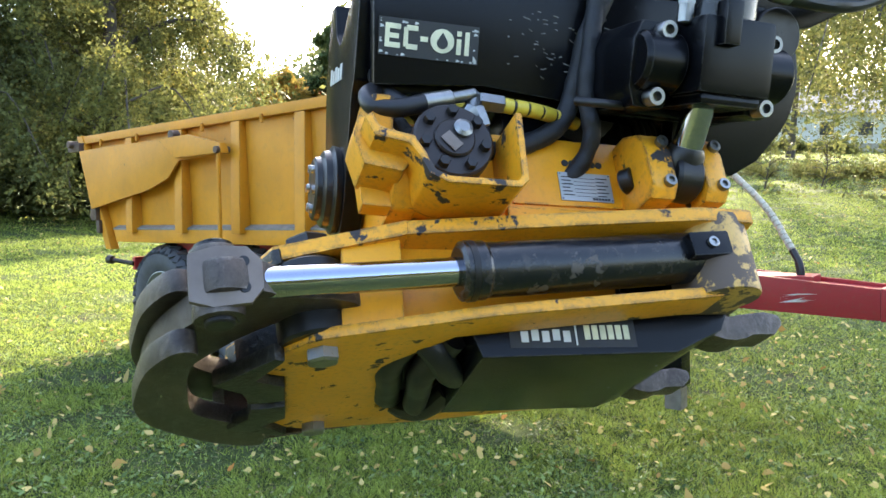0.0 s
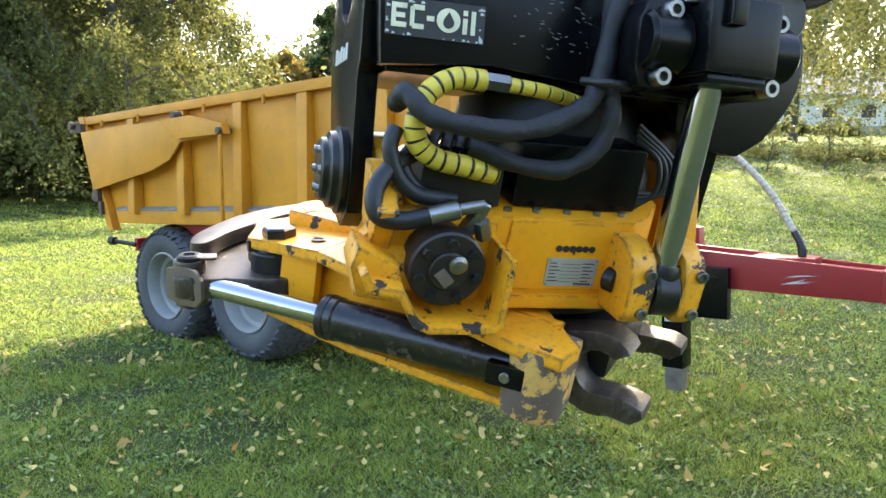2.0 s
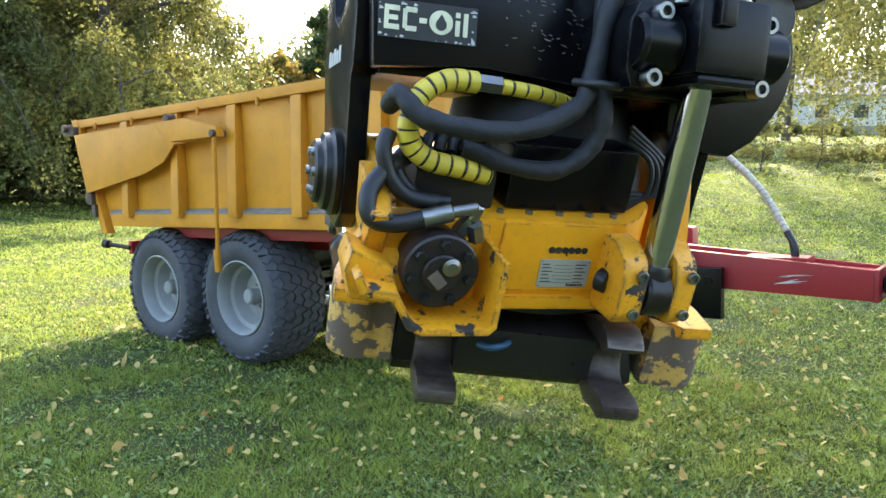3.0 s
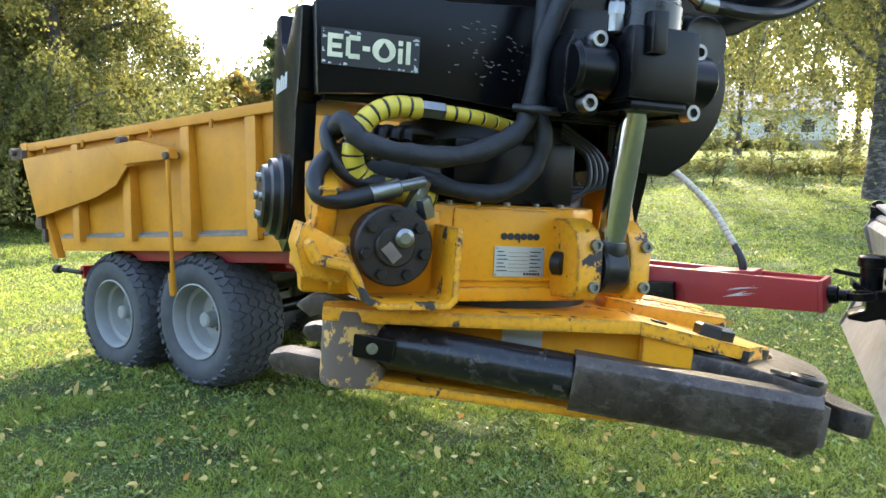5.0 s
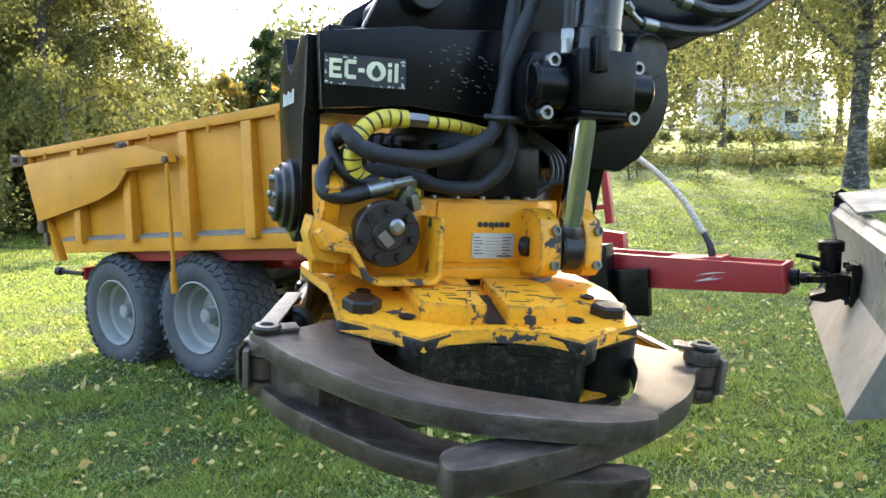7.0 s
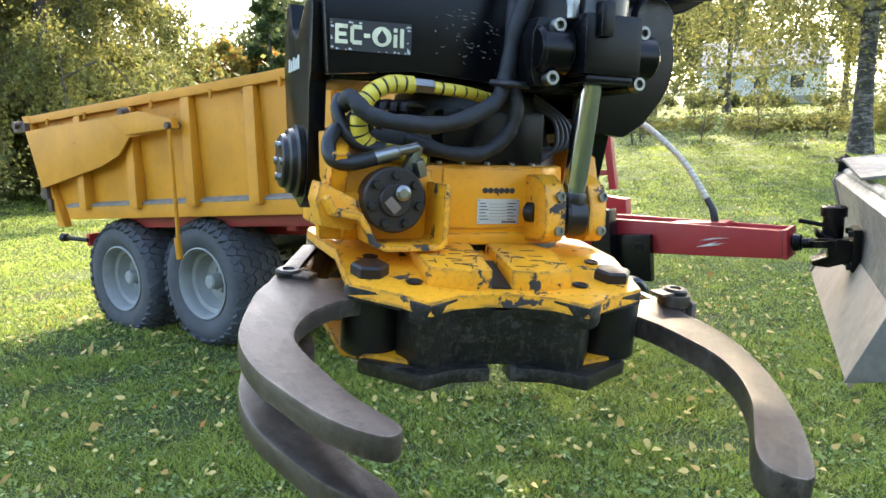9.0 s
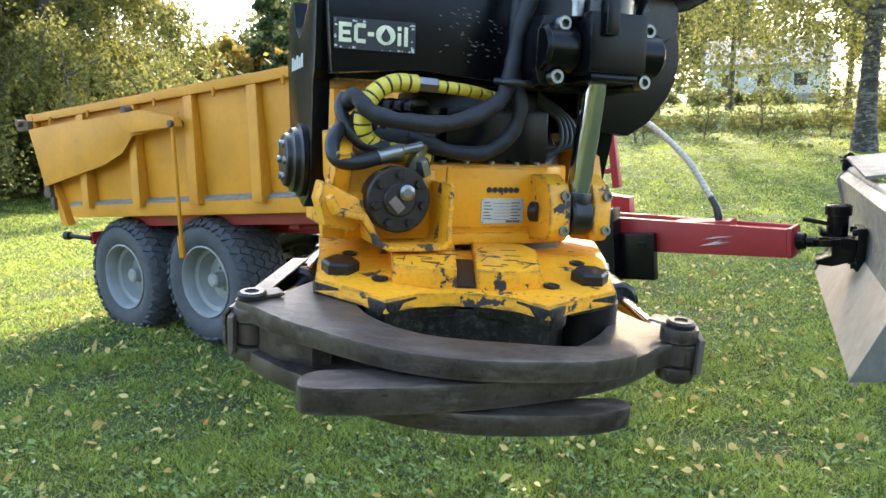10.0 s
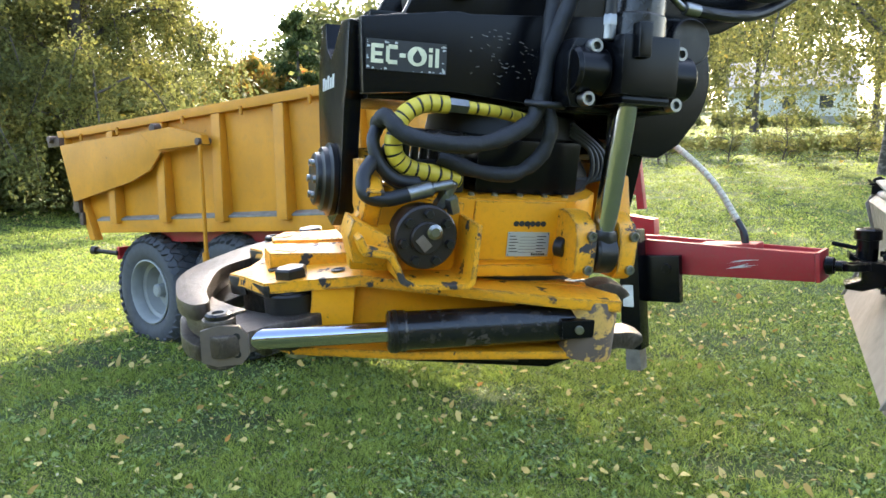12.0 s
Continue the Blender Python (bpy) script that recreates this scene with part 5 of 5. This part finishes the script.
# ---- trees, hedges and houses ----
BARK = plain("dark_bark", (0.07, 0.06, 0.05), 0.9, 14, 0.5, 0.8)
def birch_bark():
    m, nt, b = material("birch_bark")
    n, f = noise_tex(nt, 3.0, 6, 0.7, stretch=(1.0, 1.0, 2.6)), noise_tex(nt, 16, 5, 0.7, stretch=(1, 1, 0.4))
    a = mix(nt, ramp(nt, n.outputs[0], [(0.40, 0.0), (0.52, 1.0)]).outputs[0], (0.19, 0.175, 0.155), (0.035, 0.03, 0.026))
    nt.links.new(mix(nt, ramp(nt, f.outputs[0], [(0.5, 0.0), (0.7, 0.6)]).outputs[0], a, (0.12, 0.11, 0.09)), b.inputs["Base Color"])
    b.inputs["Roughness"].default_value = 0.85
    bump(nt, b, f.outputs[0], 0.7, 0.03)
    return m
BIRCH = birch_bark()
LEAF_A = leafy("birch_leaves", (0.075, 0.086, 0.030), (0.20, 0.20, 0.062), 0.5, 0.5, (0.38, 0.29, 0.06))
LEAF_B = leafy("dark_leaves", (0.055, 0.068, 0.027), (0.155, 0.165, 0.056), 0.48, 0.5, (0.28, 0.23, 0.05))
LEAF_R = leafy("rowan_leaves", (0.10, 0.13, 0.03), (0.34, 0.22, 0.05), 0.4, 0.5, (0.55, 0.09, 0.03))
DRY = leafy("dry_grass", (0.15, 0.16, 0.04), (0.30, 0.27, 0.09), 0.45, 0.6)
LEAF_S = leafy("spruce_needles", (0.028, 0.048, 0.02), (0.075, 0.10, 0.034), 0.3, 0.6)


def tree(name, label, x, y, high, wide, low, leaves, size, leaf_mat, bark, seed, trunk_r=0.22, droop=0.5, group="", limbs=16, bias=1.0, narrowing=0.62):
    """A tapered trunk, limbs and hanging twigs that carry the leaves."""
    rng = np.random.default_rng(seed)
    z0 = float(land(np.array(x), np.array(y))) - 0.05
    t = thing(name, label, "tree", Matrix.Translation((x, y, z0)), group)
    lean = rng.normal(0, 0.02, 2) * high
    def stem(s):
        return Vector((lean[0] * s * s, lean[1] * s * s, s * high))
    path = [stem(s) + Vector((0.05 * math.sin(7 * s + seed), 0.05 * math.cos(5 * s), 0)) for s in np.linspace(0, 0.97, 16)]
    trunk = part("trunk", tube(B(), path, lambda s: trunk_r * (1 - 0.85 * s) + trunk_r * 0.5 * math.exp(-s * 26), 14), bark, t)
    bm, tips = B(), []
    for k in range(limbs):
        s = low + (0.95 - low) * ((k + rng.random() * 0.8) / limbs) ** bias
        a = k * 2.4 + rng.random()
        reach = wide * (1.0 - narrowing * ((s - low) / (1 - low)) ** 1.6) * (0.75 + 0.4 * rng.random())
        p0 = stem(s)
        d = Vector((math.cos(a), math.sin(a), 0))
        pts = [p0, p0 + d * reach * 0.3 + Vector((0, 0, reach * 0.28)), p0 + d * reach * 0.7 + Vector((0, 0, reach * 0.34)), p0 + d * reach + Vector((0, 0, reach * (0.34 - droop * 0.5)))]
        q = smooth_path(pts, 5)
        r0 = trunk_r * 0.36 * (1 - s * 0.6)
        tube(bm, q, lambda u: r0 * (1 - 0.85 * u) + 0.006, 7)
        tips += [(q[i], i / len(q)) for i in range(3, len(q))]
        for j in range(4):
            b0 = q[4 + (j * 3) % (len(q) - 5)]
            e = d.copy()
            e.rotate(Euler((0, 0, rng.normal(0, 0.9))))
            ln = reach * (0.25 + 0.3 * rng.random())
            q2 = smooth_path([b0, b0 + e * ln * 0.5 + Vector((0, 0, ln * 0.15)), b0 + e * ln + Vector((0, 0, -ln * droop))], 4)
            tube(bm, q2, lambda u: r0 * 0.35 * (1 - 0.8 * u) + 0.004, 5)
            tips += [(p, 1.0) for p in q2[2:]]
    part("limb", bm, bark, trunk)
    tip = np.array([tuple(p) for p, _ in tips])
    strands = max(1, leaves // 22)
    base = tip[rng.integers(0, len(tip), strands)] + rng.normal(0, 0.05 * wide, (strands, 3))
    length = (0.35 + rng.random(strands) ** 1.5 * 1.5) * (0.35 + droop) * wide / 4.5
    sway = rng.normal(0, 0.22, (strands, 2))
    i = rng.integers(0, strands, leaves)
    u = rng.random(leaves)
    p = base[i].copy()
    p[:, :2] += sway[i] * (u * length[i])[:, None]
    p[:, 2] -= u * length[i] - 0.1 * wide * (1 - droop) * rng.random(leaves)
    p += rng.normal(0, 0.06 + 0.05 * (1 - droop) * wide / 2, (leaves, 3)) * np.array([1, 1, 0.7])
    p[:, 2] = np.maximum(p[:, 2], 0.5)
    s = size * (0.6 + 0.8 * rng.random(leaves))
    d1, d2 = rng.normal(0, 1, (leaves, 3)), rng.normal(0, 1, (leaves, 3))
    d1 /= np.linalg.norm(d1, axis=1)[:, None]
    d2 -= d1 * (d1 * d2).sum(1)[:, None]
    d2 /= np.linalg.norm(d2, axis=1)[:, None]
    v = np.stack([p - d1 * s[:, None], p + d2 * s[:, None] * 0.6, p + d1 * s[:, None], p - d2 * s[:, None] * 0.6], 1)
    cloud("crown", v.reshape(-1, 3), np.arange(leaves * 4).reshape(-1, 4), leaf_mat, t)
    return t


def bush(name, label, x, y, wide, high, leaves, size, mat, seed, deep=None):
    rng = np.random.default_rng(seed)
    n = max(8, leaves // 160)
    c = rng.normal(0, 0.42, (n, 3)) * np.array([wide, deep or wide, 0])
    c[:, 2] = high * (0.25 + 0.6 * rng.random(n))
    p = c[rng.integers(0, n, leaves)] + rng.normal(0, 0.14 * min(wide, high * 1.5), (leaves, 3))
    p[:, 2] = np.abs(p[:, 2])
    wx, wy = p[:, 0] + x, p[:, 1] + y
    z = land(wx, wy)
    p = np.stack([wx, wy, p[:, 2] + z], 1)
    s = size * (0.6 + 0.8 * rng.random(leaves))
    d1, d2 = rng.normal(0, 1, (leaves, 3)), rng.normal(0, 1, (leaves, 3))
    d1 /= np.linalg.norm(d1, axis=1)[:, None]
    d2 /= np.linalg.norm(d2, axis=1)[:, None]
    v = np.stack([p - d1 * s[:, None], p + d2 * s[:, None] * 0.6, p + d1 * s[:, None], p - d2 * s[:, None] * 0.6], 1)
    ob = cloud(name, v.reshape(-1, 3), np.arange(leaves * 4).reshape(-1, 4), mat)
    return tagged(ob, label, "bush", kind="stuff")


def plants():
    g = "birches behind the trailer"
    for k, (x, y, high, wide, n) in enumerate(((-15.5, 19.0, 13, 4.2, 110000), (-11.8, 18.0, 14, 3.8, 130000), (-8.7, 18.8, 14, 3.6, 150000), (-10.3, 22.5, 12.5, 2.8, 90000), (-14.0, 24.5, 16, 4.6, 100000), (-12.2, 27.0, 16, 4.0, 80000), (-20.0, 24.0, 15, 5.0, 20000))):
        tree("birch_tree", "tall leafy green birch with drooping twigs", x, y, high, wide, 0.07, n, 0.047, LEAF_A if k % 2 == 0 else LEAF_B, BIRCH if k % 3 == 0 else BARK, 20 + k, 0.24, 0.75, g, 22)
    bush("undergrowth", "dark shaded undergrowth at the foot of the birches", -13.0, 22.0, 9.0, 3.2, 30000, 0.12, LEAF_B, 5, 2.0)
    # unseen top of this crown is tall and broad to shade the foreground
    tree("birch_tree", "old birch with mottled white bark and hanging branches", 13.2, 21.0, 19.0, 9.0, 0.17, 300000, 0.052, LEAF_A, BIRCH, 61, 0.26, 0.8, "", 46, 1.1, 0.3)
    tree("birch_tree", "leafy birch beyond the lawn", 23.0, 29.0, 13.0, 6.0, 0.12, 60000, 0.06, LEAF_A, BIRCH, 62, 0.28, 0.6, "", 18)
    for k, (x, y, high, wide, low) in enumerate(((15.5, 47.0, 13.0, 4.2, 0.26), (21.5, 50.0, 14.5, 4.8, 0.28), (29.0, 49.0, 14.0, 5.0, 0.25), (12.0, 66.0, 15.0, 5.0, 0.2), (37.0, 56.0, 15.0, 5.5, 0.22))):
        tree("garden_tree", "green garden tree before the distant houses", x, y, high, wide, low, 26000, 0.11, (LEAF_B, LEAF_A)[k % 2], BARK, 80 + k, 0.22, 0.55, "garden trees by the houses", 18)
    for k, (x, y, high) in enumerate(((7.6, 25.0, 2.1), (8.3, 26.2, 1.5), (10.3, 25.6, 2.0), (12.6, 26.5, 1.7), (15.5, 27.0, 1.6))):
        tree("twiggy_shrub", "thin twiggy shrub with sparse yellowing leaves", x, y, high, 0.75, 0.05, 800, 0.035, LEAF_A, BARK, 90 + k, 0.03, 0.1, "shrubs at the edge of the lawn", 14, 1.0, 0.2)
    tree("rowan_tree", "rowan with red and orange autumn leaves", -11.2, 44.0, 6.6, 3.0, 0.1, 9000, 0.16, LEAF_R, BARK, 63, 0.2, 0.2)
    tree("maple_tree", "yellowing tree in front of the distant hill", -8.8, 47.0, 6.2, 2.8, 0.1, 9000, 0.16, LEAF_R, BARK, 64, 0.2, 0.2)
    tree("spruce_tree", "dark green spruce behind the trailer", -7.9, 45.0, 9.4, 1.5, 0.08, 22000, 0.10, LEAF_S, BARK, 65, 0.2, 0.35)
    bush("thicket", "tall unmown grass and yellowing shrubs beyond the lawn", 18.0, 31.0, 16.0, 0.55, 22000, 0.06, DRY, 7, 3.0)
    bush("shrub", "yellowing shrubs beyond the lawn", 20.0, 30.0, 4.0, 1.1, 9000, 0.05, LEAF_A, 17, 0.8)
    bush("hedge", "dark clipped hedge before the houses", 24.0, 58.0, 14.0, 0.9, 9000, 0.13, LEAF_B, 8, 0.6)
    # trees added out of view, so that the chrome rod reflects darker green
    bush("unseen_back_trees", "unseen green trees added behind the camera to darken reflections", 0.0, -24.0, 40.0, 9.0, 16000, 0.5, LEAF_B, 19, 3.0)
    bush("far_wood", "distant wooded hillside", 0.0, 130.0, 60.0, 16.0, 60000, 0.6, LEAF_B, 9, 8.0)


def house(x, y, turn, wide, wall_col, name_label):
    z = float(land(np.array(x), np.array(y)))
    t = thing("house", name_label, "house", pose(x, y, z, 0, 0, turn))
    wall = plain("house_boards", wall_col, 0.7, 6, 0.12)
    part("wall", box(B(), (-wide / 2, -4, -0.5), (wide / 2, 4, 3.0), 0), wall, t)
    part("plinth", box(B(), (-wide / 2 - 0.03, -4.03, -0.6), (wide / 2 + 0.03, 4.03, 0.4), 0), plain("plinth_concrete", (0.3, 0.3, 0.29), 0.9), t)
    roof = part("roof", prism(B(), [(-4.6, 2.9), (0, 5.4), (4.6, 2.9), (4.6, 3.05), (0, 5.6), (-4.6, 3.05)], -wide / 2 - 0.4, wide / 2 + 0.4, "x", 0), plain("roof_tiles", (0.22, 0.22, 0.23), 0.8), t)
    part("chimney", box(B(), (-0.4, -0.4, 4.6), (0.4, 0.4, 6.3), 0.02), plain("chimney_brick", (0.32, 0.12, 0.08), 0.9), roof)
    for k in range(int(wide // 3)):
        x0 = -wide / 2 + 1.6 + 3.0 * k
        w = part("window", box(B(), (x0 - 0.65, -4.06, 1.0), (x0 + 0.65, -4.0, 2.3), 0.01), plain("window_frame_paint", (0.75, 0.75, 0.73), 0.5), t)
        part("pane", box(B(), (x0 - 0.55, -4.075, 1.1), (x0 + 0.55, -4.062, 2.2), 0), metal("window_glass", (0.05, 0.06, 0.07), 0.08, 0.0), w)
    return t


plants()
house(33.0, 70.0, -18, 10.0, (0.66, 0.69, 0.70), "pale blue wooden bungalow with white windows")
house(20.5, 72.0, -12, 7.0, (0.68, 0.70, 0.70), "light grey wooden house behind a hedge")


# ---- what moves ----
TILT_KEYS = [(0, -30.2), (0.5, -19.2), (1.0, -5.2), (1.5, 6.2), (2.0, 15.3), (2.5, 16.1), (2.9, 16.1), (3.6, 10.0), (4.2, 0.0), (4.5, -0.3), (10.5, 0.2), (10.75, 3.5), (11.0, 7.0), (12.0, 7.0)]
TURN_KEYS = [(0, -95.8), (0.5, -96.6), (1.0, -98.0), (1.25, -104.0), (1.5, -111.9), (2.0, -134.4), (2.5, -163.9), (4.5, -265.9), (5.0, -290.6), (5.5, -320.5), (6.0, -350.2), (6.25, -363.5), (6.5, -370.9), (6.75, -372.1), (9.5, -372.0), (9.75, -374.0), (10.0, -380.1), (10.5, -406.6), (11.0, -433.0), (11.5, -460.5), (11.7, -463.8), (12.0, -463.8)]
OPEN_KEYS = [(0, 0), (6.5, 0), (6.75, 13), (7.0, 26), (7.2, 35), (8.0, 62), (8.5, 82), (8.8, 82), (9.0, 71), (9.5, 47), (10.0, 10), (10.25, 3), (10.5, 0), (12.0, 0)]


def value(keys, t):
    """A smooth run through the keys, without overshoot."""
    ts, vs = [k[0] for k in keys], [k[1] for k in keys]
    if t <= ts[0]:
        return vs[0]
    for i in range(len(ts) - 1):
        if t <= ts[i + 1]:
            h = ts[i + 1] - ts[i]
            def slope(j):
                if j <= 0 or j >= len(ts) - 1:
                    return 0.0
                a, b = (vs[j] - vs[j - 1]) / (ts[j] - ts[j - 1]), (vs[j + 1] - vs[j]) / (ts[j + 1] - ts[j])
                return 0.0 if a * b <= 0 else 2 * a * b / (a + b)
            u = (t - ts[i]) / h
            m0, m1 = slope(i) * h, slope(i + 1) * h
            return (2 * u**3 - 3 * u**2 + 1) * vs[i] + (u**3 - 2 * u**2 + u) * m0 + (-2 * u**3 + 3 * u**2) * vs[i + 1] + (u**3 - u**2) * m1
    return vs[-1]


def find(name):
    return bpy.data.objects[name]


def pointing(p0, p1, face):
    """The pose at p0 whose z axis points at p1 and whose -y axis stays near face."""
    z = (p1 - p0).normalized()
    y = (-face - z * (-face).dot(z)).normalized()
    x = y.cross(z)
    return Matrix.Translation(p0) @ Matrix((x, y, z)).transposed().to_4x4()


def motions():
    times = [k / 10 for k in range(121)]
    body, grip, rod_rows = [], [], []
    claw = {s: [] for s in (-1, 1)}
    barrel, piston = {s: [] for s in (-1, 1)}, {s: [] for s in (-1, 1)}
    for t in times:
        a, turn, wide = value(TILT_KEYS, t), value(TURN_KEYS, t), value(OPEN_KEYS, t)
        tilt = pose(0, 0, 0, a, 0, 0)
        body.append((t, BASE @ tilt))
        grip.append((t, BASE @ tilt @ ROTOR @ pose(0, 0, 0, 0, 0, turn)))
        rod_rows.append((t, pointing(tilt @ EYE_PIN, TRUNNION, Vector((0, -1, 0)))))
        for s, pivot, k, mount in ((-1, PIVOT_L, KNUCK_L, MOUNT_L), (1, PIVOT_R, KNUCK_R, MOUNT_R)):
            m = CLAWS @ Matrix.Translation(pivot) @ pose(0, 0, 0, 0, 0, s * wide * (0.93 if s > 0 else 1.0))
            claw[s].append((t, m))
            pin = m @ k
            barrel[s].append((t, pointing(mount, pin, Vector((0, 0, -1)))))
            piston[s].append((t, pointing(pin, mount, Vector((0, 0, 1)))))
    for name, back in (("sleeved_hose", 0.095), ("sleeved_hose.001", 0.055), ("looped_hose", 0.10)):
        walk(find(name), [(t, pose(0, back * min(1.0, max(0.0, -value(TILT_KEYS, t) / 30.0)), 0)) for t in times])
    walk(find("tiltrotator"), body)
    walk(find("gripper"), grip)
    walk(find("tilt_rod"), rod_rows)
    for s, name in ((-1, "left"), (1, "right")):
        walk(find(name + "_claw"), claw[s])
        walk(find(name + "_cylinder"), barrel[s])
        walk(find(name + "_rod"), piston[s])


motions()
